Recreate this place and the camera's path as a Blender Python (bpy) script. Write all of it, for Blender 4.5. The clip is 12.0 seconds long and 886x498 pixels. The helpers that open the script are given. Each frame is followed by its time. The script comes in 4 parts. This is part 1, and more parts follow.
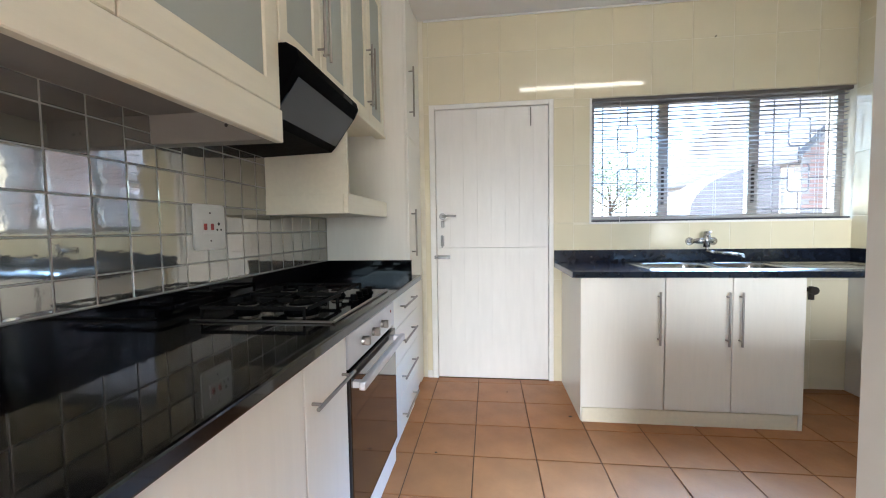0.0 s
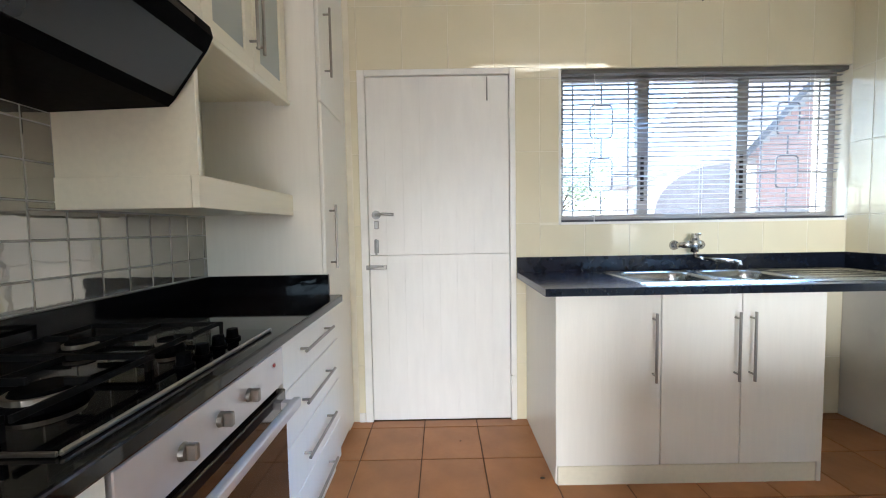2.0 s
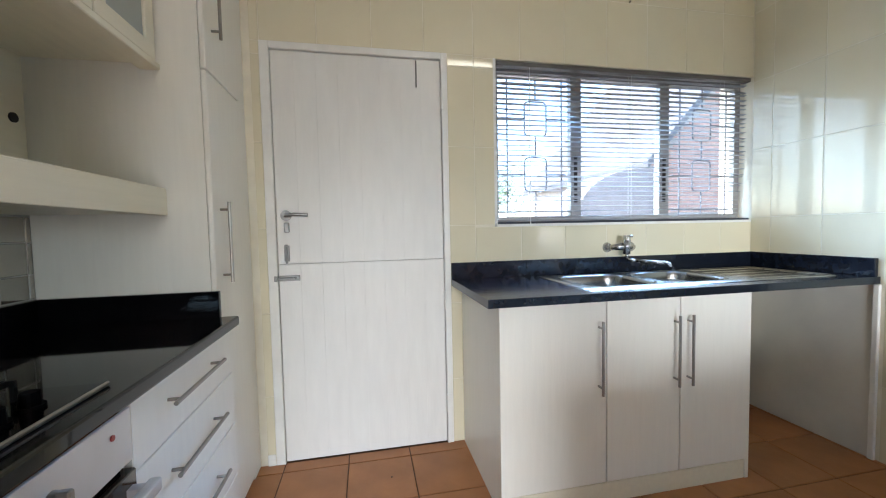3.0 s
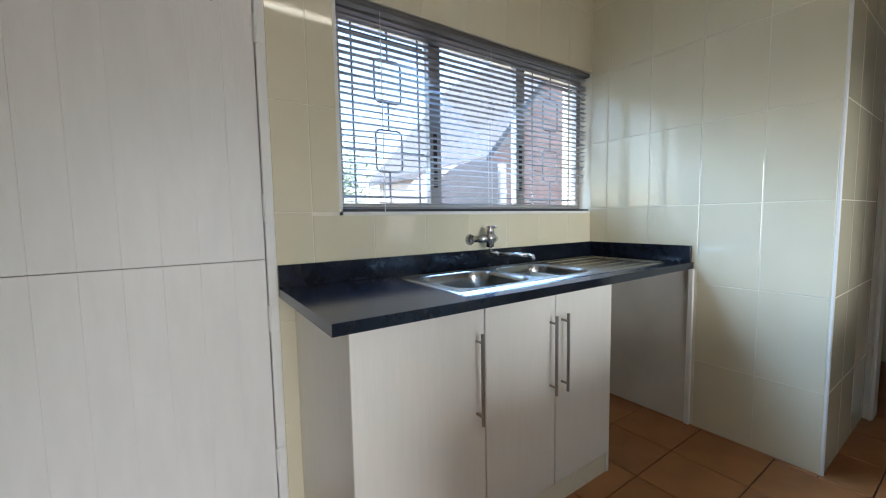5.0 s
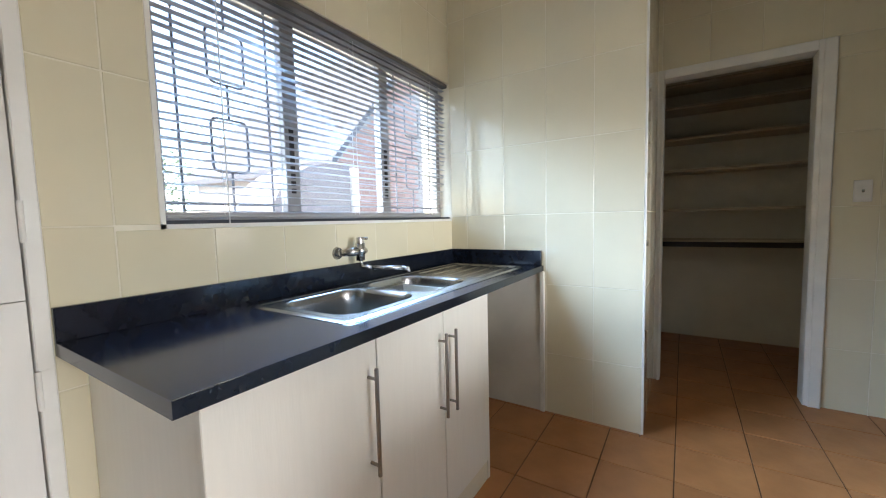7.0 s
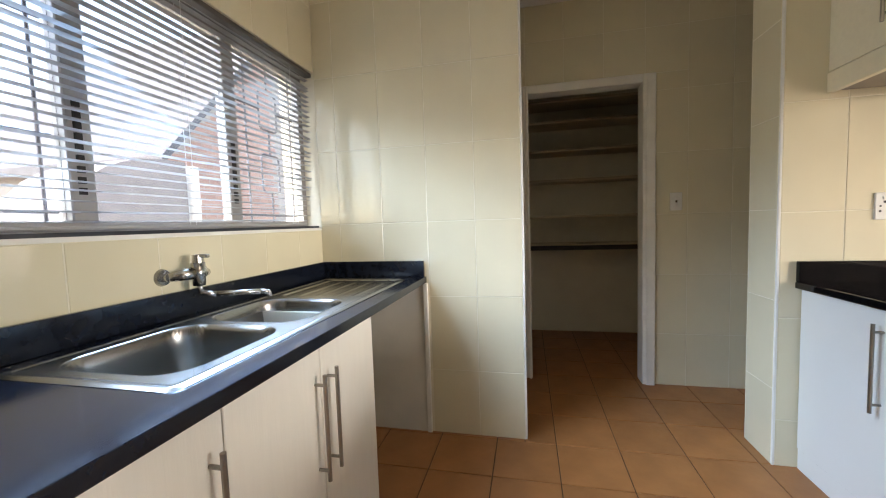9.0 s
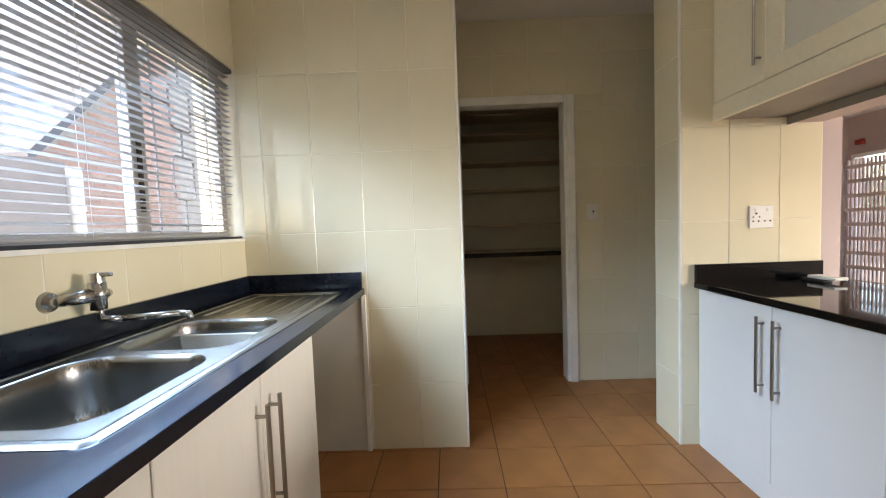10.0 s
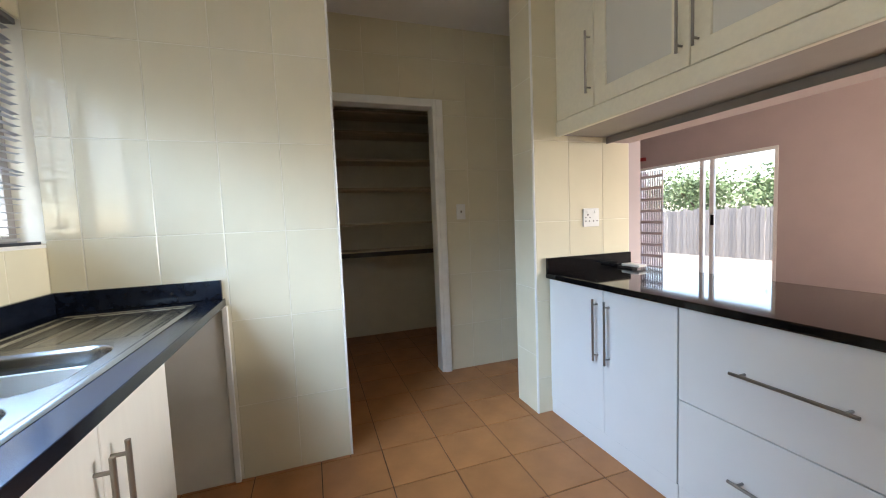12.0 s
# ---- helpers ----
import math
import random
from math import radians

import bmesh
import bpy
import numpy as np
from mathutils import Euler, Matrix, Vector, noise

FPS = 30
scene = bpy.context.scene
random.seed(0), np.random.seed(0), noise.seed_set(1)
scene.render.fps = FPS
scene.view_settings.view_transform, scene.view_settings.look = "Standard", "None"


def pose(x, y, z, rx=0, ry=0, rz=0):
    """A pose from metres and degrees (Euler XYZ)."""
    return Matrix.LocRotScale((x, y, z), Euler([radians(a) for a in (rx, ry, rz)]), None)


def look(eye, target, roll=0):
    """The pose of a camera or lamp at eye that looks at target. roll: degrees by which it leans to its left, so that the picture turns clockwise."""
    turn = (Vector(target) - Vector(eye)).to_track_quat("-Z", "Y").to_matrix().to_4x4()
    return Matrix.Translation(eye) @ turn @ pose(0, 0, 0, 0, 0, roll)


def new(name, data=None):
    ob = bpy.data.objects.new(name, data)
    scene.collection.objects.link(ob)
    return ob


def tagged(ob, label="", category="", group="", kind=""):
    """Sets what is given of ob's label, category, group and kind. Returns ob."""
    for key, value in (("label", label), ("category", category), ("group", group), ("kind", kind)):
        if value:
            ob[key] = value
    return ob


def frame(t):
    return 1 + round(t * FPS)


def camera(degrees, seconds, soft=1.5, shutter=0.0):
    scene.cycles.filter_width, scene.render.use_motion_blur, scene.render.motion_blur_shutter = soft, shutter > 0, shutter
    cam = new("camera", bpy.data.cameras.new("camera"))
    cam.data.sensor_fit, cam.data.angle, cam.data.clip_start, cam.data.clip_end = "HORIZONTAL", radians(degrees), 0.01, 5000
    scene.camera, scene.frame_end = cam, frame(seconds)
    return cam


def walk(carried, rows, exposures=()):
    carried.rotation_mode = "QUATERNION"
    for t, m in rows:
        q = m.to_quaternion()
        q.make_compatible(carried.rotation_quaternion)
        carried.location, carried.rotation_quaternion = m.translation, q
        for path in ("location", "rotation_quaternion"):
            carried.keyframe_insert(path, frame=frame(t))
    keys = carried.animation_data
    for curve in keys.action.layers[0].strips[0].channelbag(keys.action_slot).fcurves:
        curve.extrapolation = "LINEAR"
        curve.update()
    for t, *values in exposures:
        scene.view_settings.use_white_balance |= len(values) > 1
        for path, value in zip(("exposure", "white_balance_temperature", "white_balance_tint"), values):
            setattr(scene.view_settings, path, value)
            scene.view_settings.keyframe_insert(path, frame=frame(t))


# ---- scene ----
cam = camera(98.7, 12.0, soft=1.1)
PATH = [
    (0, (0.02, -0.073, 1.174), (-0.22, 1.91, 1.069), -0.9),
    (0.5, (-0.005, 0.093, 1.176), (-0.202, 2.08, 1.057), -0.8),
    (1, (0.001, 0.272, 1.177), (-0.131, 2.265, 1.07), -0.9),
    (1.5, (0.028, 0.446, 1.182), (-0.062, 2.44, 1.062), -0.9),
    (2, (0.056, 0.571, 1.184), (0.061, 2.568, 1.075), -1.0),
    (2.5, (0.061, 0.704, 1.186), (0.24, 2.694, 1.085), -1.1),
    (3, (0.056, 0.835, 1.185), (0.448, 2.793, 1.082), -1.2),
    (3.2, (0.052, 0.885, 1.189), (0.544, 2.82, 1.077), -1.2),
    (5, (0.211, 1.282, 1.17), (1.333, 2.931, 1.012), -1.0),
    (5.5, (0.215, 1.35, 1.172), (1.501, 2.875, 1.028), -1.2),
    (6, (0.221, 1.414, 1.177), (1.646, 2.809, 1.036), -1.3),
    (6.5, (0.22, 1.451, 1.196), (1.787, 2.686, 1.06), -1.4),
    (7, (0.232, 1.502, 1.199), (1.917, 2.568, 1.048), -1.4),
    (9, (0.415, 1.644, 1.211), (2.362, 2.082, 1.075), -1.9),
    (9.5, (0.427, 1.687, 1.217), (2.41, 1.928, 1.109), -1.9),
    (10, (0.43, 1.734, 1.224), (2.427, 1.773, 1.114), -2.1),
    (10.5, (0.437, 1.773, 1.233), (2.428, 1.62, 1.121), -2.1),
    (11, (0.437, 1.789, 1.24), (2.408, 1.471, 1.117), -2.1),
    (11.5, (0.447, 1.798, 1.24), (2.378, 1.294, 1.102), -2.2),
    (12, (0.451, 1.807, 1.238), (2.337, 1.158, 1.091), -2.3),
]
walk(cam, [(t, look(e, g, r)) for t, e, g, r in PATH], [(0, 3.84, 6100, 10), (2.0, 3.82, 6150, 10), (3.0, 3.58, 6050, 9), (5.0, 3.06, 6100, 9), (7.0, 3.52, 6450, 11), (9.5, 3.40, 7500, 14), (11.0, 3.40, 7250, 14), (12.0, 3.50, 6700, 13)])

# ---- world and sun ----
world = bpy.data.worlds.new("sky")
scene.world = world
world.use_nodes = True
wn = world.node_tree
sky = wn.nodes.new("ShaderNodeTexSky")
sky.sky_type = 'NISHITA'
sky.sun_disc = False
sky.sun_elevation, sky.sun_rotation = radians(52), radians(283)
wn.links.new(sky.outputs[0], wn.nodes["Background"].inputs[0])
wn.nodes["Background"].inputs[1].default_value = 0.105
sun = new("sun", bpy.data.lights.new("sun", "SUN"))
sun.data.energy, sun.data.angle, sun.data.color = 1.25, radians(0.5), (1, 0.95, 0.87)
SUN_FROM = Vector((-0.62, 0.14, 0.80))
sun.matrix_world = look(SUN_FROM * 20, (0, 0, 0))


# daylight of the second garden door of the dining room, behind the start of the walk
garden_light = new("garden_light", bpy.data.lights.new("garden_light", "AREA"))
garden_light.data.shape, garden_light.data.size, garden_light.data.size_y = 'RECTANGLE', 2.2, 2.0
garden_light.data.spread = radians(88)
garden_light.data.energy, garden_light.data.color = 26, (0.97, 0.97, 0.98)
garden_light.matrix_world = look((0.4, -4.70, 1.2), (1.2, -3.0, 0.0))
# sky light that falls in at the kitchen window from above
window_light = new("window_light", bpy.data.lights.new("window_light", "AREA"))
window_light.data.shape, window_light.data.size, window_light.data.size_y = 'RECTANGLE', 2.0, 0.8
window_light.data.energy, window_light.data.color = 4.5, (0.74, 0.87, 1.0)
window_light.matrix_world = look((1.63, 3.65, 3.05), (1.63, 2.6, 1.5))
# the high sky seen from below the window, in its opening
opening_light = new("opening_light", bpy.data.lights.new("opening_light", "AREA"))
opening_light.data.shape, opening_light.data.size, opening_light.data.size_y = 'RECTANGLE', 1.40, 0.80
opening_light.data.energy, opening_light.data.color = 2.1, (0.46, 0.68, 1.0)
opening_light.data.spread = radians(66)
opening_light.matrix_world = look((1.52, 2.862, 1.66), (1.98, 1.962, 0.80))
# the same sky, towards the cooker side
west_light = new("west_light", bpy.data.lights.new("west_light", "AREA"))
west_light.data.shape, west_light.data.size, west_light.data.size_y = 'RECTANGLE', 1.40, 0.80
west_light.data.energy, west_light.data.color = 2.9, (0.30, 0.56, 1.0)
west_light.data.spread = radians(54)
west_light.matrix_world = look((1.52, 2.860, 1.66), (0.72, 2.26, 0.50))


# ---- materials ----
def material(name, colour, rough=0.5, metal=0.0, grain=None, amount=0.1, scale=8.0, bump=0.0, bump_scale=60.0,
             vary=0.0, coat=0.0, stretch=(1, 1, 1), spec=0.5, rough_var=0.0):
    m = bpy.data.materials.new(name)
    m.use_nodes = True
    n, l = m.node_tree.nodes, m.node_tree.links
    b = n["Principled BSDF"]
    b.inputs["Roughness"].default_value = rough
    b.inputs["Metallic"].default_value = metal
    b.inputs["Coat Weight"].default_value = coat
    b.inputs["Coat Roughness"].default_value = 0.05
    b.inputs["Specular IOR Level"].default_value = spec
    co = n.new("ShaderNodeTexCoord")
    mp = n.new("ShaderNodeMapping")
    mp.inputs["Scale"].default_value = stretch
    l.new(co.outputs["Object"], mp.inputs["Vector"])
    big = n.new("ShaderNodeTexNoise")
    big.inputs["Scale"].default_value, big.inputs["Detail"].default_value = scale, 6
    l.new(mp.outputs[0], big.inputs["Vector"])
    ramp = n.new("ShaderNodeValToRGB")
    ramp.color_ramp.elements[0].position, ramp.color_ramp.elements[1].position = 0.32, 0.68
    l.new(big.outputs["Fac"], ramp.inputs[0])
    mix = n.new("ShaderNodeMix")
    mix.data_type = 'RGBA'
    dark = grain or tuple(c * (1 - amount) for c in colour)
    mix.inputs["A"].default_value = (*dark, 1)
    mix.inputs["B"].default_value = (*colour, 1)
    l.new(ramp.outputs[0], mix.inputs["Factor"])
    out = mix.outputs["Result"]
    if vary:
        info = n.new("ShaderNodeObjectInfo")
        hsv = n.new("ShaderNodeHueSaturation")
        mr = n.new("ShaderNodeMapRange")
        mr.inputs["To Min"].default_value, mr.inputs["To Max"].default_value = 1 - vary, 1 + vary
        l.new(info.outputs["Random"], mr.inputs["Value"])
        l.new(mr.outputs[0], hsv.inputs["Value"])
        l.new(out, hsv.inputs["Color"])
        out = hsv.outputs[0]
    l.new(out, b.inputs["Base Color"])
    fine = n.new("ShaderNodeTexNoise")
    fine.inputs["Scale"].default_value, fine.inputs["Detail"].default_value = bump_scale, 4
    l.new(mp.outputs[0], fine.inputs["Vector"])
    if bump:
        bp = n.new("ShaderNodeBump")
        bp.inputs["Strength"].default_value, bp.inputs["Distance"].default_value = bump, 0.004
        l.new(fine.outputs["Fac"], bp.inputs["Height"])
        l.new(bp.outputs[0], b.inputs["Normal"])
    if rough_var:
        mr2 = n.new("ShaderNodeMapRange")
        mr2.inputs["To Min"].default_value, mr2.inputs["To Max"].default_value = max(0, rough - rough_var), rough + rough_var
        l.new(fine.outputs["Fac"], mr2.inputs["Value"])
        l.new(mr2.outputs[0], b.inputs["Roughness"])
    return m


def glass(name, colour=(1, 1, 1), rough=0.0):
    m = bpy.data.materials.new(name)
    m.use_nodes = True
    b = m.node_tree.nodes["Principled BSDF"]
    b.inputs["Base Color"].default_value = (*colour, 1)
    b.inputs["Roughness"].default_value = rough
    b.inputs["Transmission Weight"].default_value = 1
    b.inputs["IOR"].default_value = 1.45
    return m


CREAM = (0.745, 0.685, 0.50)
M_TILE = material("cream_wall_tile", CREAM, 0.06, amount=0.05, scale=3, bump=0.035, bump_scale=9, vary=0.015, rough_var=0.02)
M_GROUT = material("pale_grout", (0.81, 0.76, 0.61), 0.8, amount=0.1, scale=12)
M_GREYTILE = material("grey_glazed_tile", (0.44, 0.425, 0.39), 0.04, amount=0.15, scale=5, bump=0.09, bump_scale=11, vary=0.10, metal=0.78, rough_var=0.02)
M_GREYGROUT = material("grey_grout", (0.46, 0.45, 0.42), 0.85, amount=0.2, scale=20)
M_FLOOR = material("terracotta_tile", (0.41, 0.175, 0.062), 0.40, grain=(0.31, 0.125, 0.042), scale=5, bump=0.10, bump_scale=35, vary=0.07, rough_var=0.12)
M_FGROUT = material("dark_floor_grout", (0.13, 0.065, 0.035), 0.9, amount=0.3, scale=30)
M_CAB = material("white_woodgrain_cabinet", (0.84, 0.82, 0.745), 0.34, amount=0.03, scale=9, stretch=(6, 6, 0.5), bump=0.10, bump_scale=40)
M_CABH = material("cream_painted_wood", (0.80, 0.755, 0.60), 0.40, amount=0.05, scale=8, stretch=(6, 0.5, 6), bump=0.12, bump_scale=40)
M_GLOSS = material("white_gloss_cabinet", (0.74, 0.745, 0.72), 0.22, amount=0.03, scale=4, bump=0.03, bump_scale=20)
M_DOOR = material("white_gloss_paint", (0.80, 0.79, 0.75), 0.38, amount=0.05, scale=7, stretch=(3, 3, 0.6), bump=0.15, bump_scale=30)
M_TRIM = material("white_trim_paint", (0.84, 0.83, 0.78), 0.4, amount=0.08, scale=10, bump=0.1)
M_GRANITE = material("black_polished_granite", (0.005, 0.005, 0.006), 0.05, grain=(0.002, 0.002, 0.0025), scale=180, spec=0.4, rough_var=0.03, bump_scale=250)
M_LAM = material("black_laminate", (0.010, 0.014, 0.024), 0.15, grain=(0.006, 0.008, 0.014), scale=26, spec=0.42, bump_scale=40, rough_var=0.03)
M_STEEL = material("brushed_steel", (0.34, 0.32, 0.29), 0.32, metal=1, amount=0.12, scale=20, stretch=(1, 1, 1), bump_scale=60, rough_var=0.03)
M_SINK = material("stainless_sink", (0.36, 0.35, 0.33), 0.25, metal=1, amount=0.1, scale=9, bump_scale=20, rough_var=0.04)
M_SATIN = material("dull_grey_ironmongery", (0.27, 0.265, 0.255), 0.38, metal=1, amount=0.2, scale=30, rough_var=0.08)
M_PANEL = material("satin_steel_panel", (0.64, 0.64, 0.66), 0.42, metal=0.9, amount=0.06, scale=14, bump_scale=60, rough_var=0.05)
M_TUBE = bpy.data.materials.new("lit_fluorescent_tube")
M_TUBE.use_nodes = True
M_TUBE.node_tree.nodes["Principled BSDF"].inputs["Emission Color"].default_value = (1.0, 0.93, 0.78, 1)
M_TUBE.node_tree.nodes["Principled BSDF"].inputs["Emission Strength"].default_value = 2.0
M_CHROME = material("worn_chrome", (0.52, 0.505, 0.48), 0.24, metal=1, amount=0.2, scale=30, rough_var=0.1)
M_BLACK = material("black_enamel", (0.004, 0.004, 0.0045), 0.42, amount=0.4, scale=30, spec=0.01, rough_var=0.08)
M_IRON = material("cast_iron", (0.006, 0.006, 0.006), 0.6, spec=0.1, amount=0.3, scale=60, bump=0.2)
M_HOBGLASS = material("black_hob_glass", (0.003, 0.003, 0.0035), 0.05, spec=0.25, amount=0.3, scale=30)
M_BURNER = material("burner_alloy", (0.42, 0.38, 0.33), 0.45, metal=0.8, amount=0.3, scale=40, bump=0.2)
M_OVENGLASS = material("brown_oven_glass", (0.016, 0.008, 0.005), 0.06, amount=0.3, scale=4, coat=0.5)
M_VISOR = material("grey_hood_visor", (0.012, 0.018, 0.024), 0.22, amount=0.35, scale=14, rough_var=0.1)
M_PLASTIC = material("white_plastic", (0.78, 0.77, 0.72), 0.35, amount=0.05, scale=20)
M_RED = material("red_plastic", (0.33, 0.03, 0.025), 0.4, amount=0.1)
M_DARK = material("dark_socket_hole", (0.02, 0.015, 0.012), 0.6, amount=0.3)
M_CEIL = material("white_ceiling_paint", (0.80, 0.79, 0.76), 0.9, amount=0.04, scale=3, bump=0.05, bump_scale=80)
M_PLASTER = material("white_plaster", (0.74, 0.72, 0.66), 0.75, amount=0.12, scale=4, bump=0.3, bump_scale=25)
M_PANTRY = material("cream_painted_plaster", (0.80, 0.745, 0.60), 0.8, amount=0.08, scale=4, bump=0.15, bump_scale=30)
M_SHELF = material("wooden_shelf_paint", (0.60, 0.50, 0.34), 0.6, amount=0.2, scale=6, stretch=(6, 0.6, 6))
M_PINK = material("dusty_pink_wall", (0.46, 0.38, 0.365), 0.75, amount=0.05, scale=3, bump=0.08, bump_scale=60)
M_GATE = material("pale_pink_gate_paint", (0.74, 0.62, 0.60), 0.5, amount=0.08)
M_DFLOOR = material("dining_floor", (0.58, 0.46, 0.36), 0.4, amount=0.15, scale=3)
M_ALU = material("bronze_aluminium", (0.40, 0.38, 0.36), 0.4, metal=0.5, amount=0.1)
M_WHITEALU = material("white_aluminium", (0.78, 0.77, 0.75), 0.4, amount=0.05)
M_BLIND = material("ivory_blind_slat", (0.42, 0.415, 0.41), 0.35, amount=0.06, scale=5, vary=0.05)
M_BLINDRAIL = material("blind_rail", (0.13, 0.12, 0.11), 0.45, amount=0.15)
M_CORD = material("white_cord", (0.8, 0.8, 0.78), 0.6)
M_BAR = material("burglar_bar_paint", (0.10, 0.10, 0.12), 0.5, amount=0.2)
M_SILL = material("dark_window_sill", (0.03, 0.035, 0.05), 0.35, amount=0.3)
# board colour taken darker, to hold the shade beneath the wall cabinets
M_SHADE_BOARD = material("shade_darkened_board", (0.26, 0.235, 0.205), 0.45, amount=0.12, scale=5, bump=0.05)
M_CLEAR = glass("clear_glass")
M_FROST = material("frosted_glass", (0.40, 0.43, 0.385), 0.4, amount=0.08, scale=2)
M_FROST_PALE = material("pale_frosted_glass", (0.66, 0.65, 0.58), 0.45, amount=0.08, scale=2)
M_BRICK = material("pinkish_face_brick", (0.46, 0.29, 0.235), 0.85, grain=(0.36, 0.21, 0.165), scale=4, bump=0.3, vary=0.12)
M_MORTAR = material("brick_mortar", (0.42, 0.38, 0.34), 0.9, amount=0.2)
M_ROOF = material("grey_roof_sheet", (0.12, 0.12, 0.13), 0.6, amount=0.3)
M_SHED = material("blue_grey_sheet", (0.25, 0.235, 0.255), 0.6, amount=0.2)
M_GROUND = material("pale_paving", (0.33, 0.30, 0.26), 0.9, amount=0.25, scale=1.5, bump=0.3)
M_PALE = material("pale_garden_wall_paint", (0.50, 0.42, 0.36), 0.8, amount=0.15, scale=2)
M_FENCE = material("weathered_fence_board", (0.27, 0.24, 0.21), 0.85, amount=0.3, scale=4, stretch=(6, 6, 0.6), vary=0.2)
M_LEAF = material("tree_leaf", (0.12, 0.17, 0.065), 0.6, grain=(0.07, 0.11, 0.04), scale=2.5)
M_BARK = material("tree_bark", (0.12, 0.085, 0.06), 0.9, amount=0.4, scale=12, bump=0.5)


# ---- mesh helpers ----
def box(bm, x0, x1, y0, y1, z0, z1, bevel=0.0, segments=1):
    g = bmesh.ops.create_cube(bm, size=1)
    for v in g["verts"]:
        v.co = Vector(((x0 + x1) / 2 + v.co.x * (x1 - x0), (y0 + y1) / 2 + v.co.y * (y1 - y0), (z0 + z1) / 2 + v.co.z * (z1 - z0)))
    if bevel:
        edges = list({e for v in g["verts"] for e in v.link_edges})
        bmesh.ops.bevel(bm, geom=edges, offset=bevel, segments=segments, affect='EDGES', profile=0.5)
    return bm


def B(*a, **k):
    return box(bmesh.new(), *a, **k)


def rod(bm, a, b, r, sides=12, r2=None):
    a, b = Vector(a), Vector(b)
    d = b - a
    m = Matrix.Translation((a + b) / 2) @ d.to_track_quat('Z', 'Y').to_matrix().to_4x4()
    bmesh.ops.create_cone(bm, cap_ends=True, segments=sides, radius1=r, radius2=r if r2 is None else r2, depth=d.length, matrix=m)
    return bm


def tube(bm, pts, r, sides=10):
    for a, b in zip(pts, pts[1:]):
        rod(bm, a, b, r, sides)
    for p in pts[1:-1]:
        bmesh.ops.create_uvsphere(bm, u_segments=sides, v_segments=6, radius=r, matrix=Matrix.Translation(p))
    return bm


def prism(bm, poly, y0, y1):
    """A profile in x and z, drawn out along y."""
    a = [bm.verts.new((x, y0, z)) for x, z in poly]
    b = [bm.verts.new((x, y1, z)) for x, z in poly]
    bm.faces.new(a)
    bm.faces.new(b[::-1])
    for i in range(len(poly)):
        j = (i + 1) % len(poly)
        bm.faces.new((a[j], a[i], b[i], b[j]))
    bmesh.ops.recalc_face_normals(bm, faces=bm.faces)
    return bm


def ring(bm, u0, u1, v0, v1, w0, w1, rail, axis):
    """A one-piece frame: u and v span the plane, w is its depth, along axis 'x' or 'y'."""
    def at(u, v, w):
        return (w, u, v) if axis == 'x' else (u, w, v)
    loops = []
    e = 0.003
    for w, k in ((w0, 0.0), (w1 - e, 0.0), (w1, e)) if w1 > w0 else ():
        o = [bm.verts.new(at(u, v, w)) for u, v in ((u0 + k, v0 + k), (u1 - k, v0 + k), (u1 - k, v1 - k), (u0 + k, v1 - k))]
        r = rail - k
        i = [bm.verts.new(at(u, v, w)) for u, v in ((u0 + r, v0 + r), (u1 - r, v0 + r), (u1 - r, v1 - r), (u0 + r, v1 - r))]
        loops.append((o, i))
    for (oa, ia), (ob, ib) in zip(loops, loops[1:]):
        for k in range(4):
            j = (k + 1) % 4
            bm.faces.new((oa[k], oa[j], ob[j], ob[k]))
            bm.faces.new((ia[j], ia[k], ib[k], ib[j]))
    for o, i in (loops[0], loops[-1]):
        for k in range(4):
            j = (k + 1) % 4
            bm.faces.new((o[k], o[j], i[j], i[k]))
    bmesh.ops.recalc_face_normals(bm, faces=bm.faces)
    return bm


def mesh_of(name, bm, mat, smooth=False):
    me = bpy.data.meshes.new(name)
    bm.to_mesh(me)
    bm.free()
    me.materials.append(mat)
    if smooth:
        for p in me.polygons:
            p.use_smooth = True
    return me


def part(name, bm, mat, parent=None, label="", smooth=False):
    ob = new(name, mesh_of(name, bm, mat, smooth))
    if parent is not None:
        ob.parent = parent
        root = parent
        while root.parent is not None:
            root = root.parent
        if parent is root:
            ob.matrix_parent_inverse = Matrix.Translation(-root.location)
    return tagged(ob, label) if label else ob


def thing(name, x, y, z, label, category, group="", kind=""):
    e = new(name)
    e.empty_display_size = 0.05
    e.location = (x, y, z)
    return tagged(e, label, category, group, kind)


def structure(name, bm, mat, label, category="wall"):
    return tagged(part(name, bm, mat), label, category, kind="structure")


def handle(parent, a, b, out, r=0.006):
    """A bar handle: the bar from a to b stands off by out, on two posts."""
    a, b, out = Vector(a), Vector(b), Vector(out)
    bm = bmesh.new()
    rod(bm, a + out, b + out, r, 10)
    d = (b - a).normalized()
    for p in (a + d * 0.03, b - d * 0.03):
        rod(bm, p - out * 0.1, p + out, r * 0.8, 8)
    part("handle", bm, M_STEEL, parent, "brushed steel bar handle", smooth=False)


TILE_MESH = {}


def tile_piece(name, w, h, thick, mat, bevel=0.002):
    """A shared tile mesh: lies in local x (width) and y (height), its face towards +z."""
    key = (name, round(w, 3), round(h, 3))
    if key not in TILE_MESH:
        TILE_MESH[key] = mesh_of(name, box(bmesh.new(), -w / 2, w / 2, -h / 2, h / 2, -thick, thick, bevel), mat)
    return TILE_MESH[key]


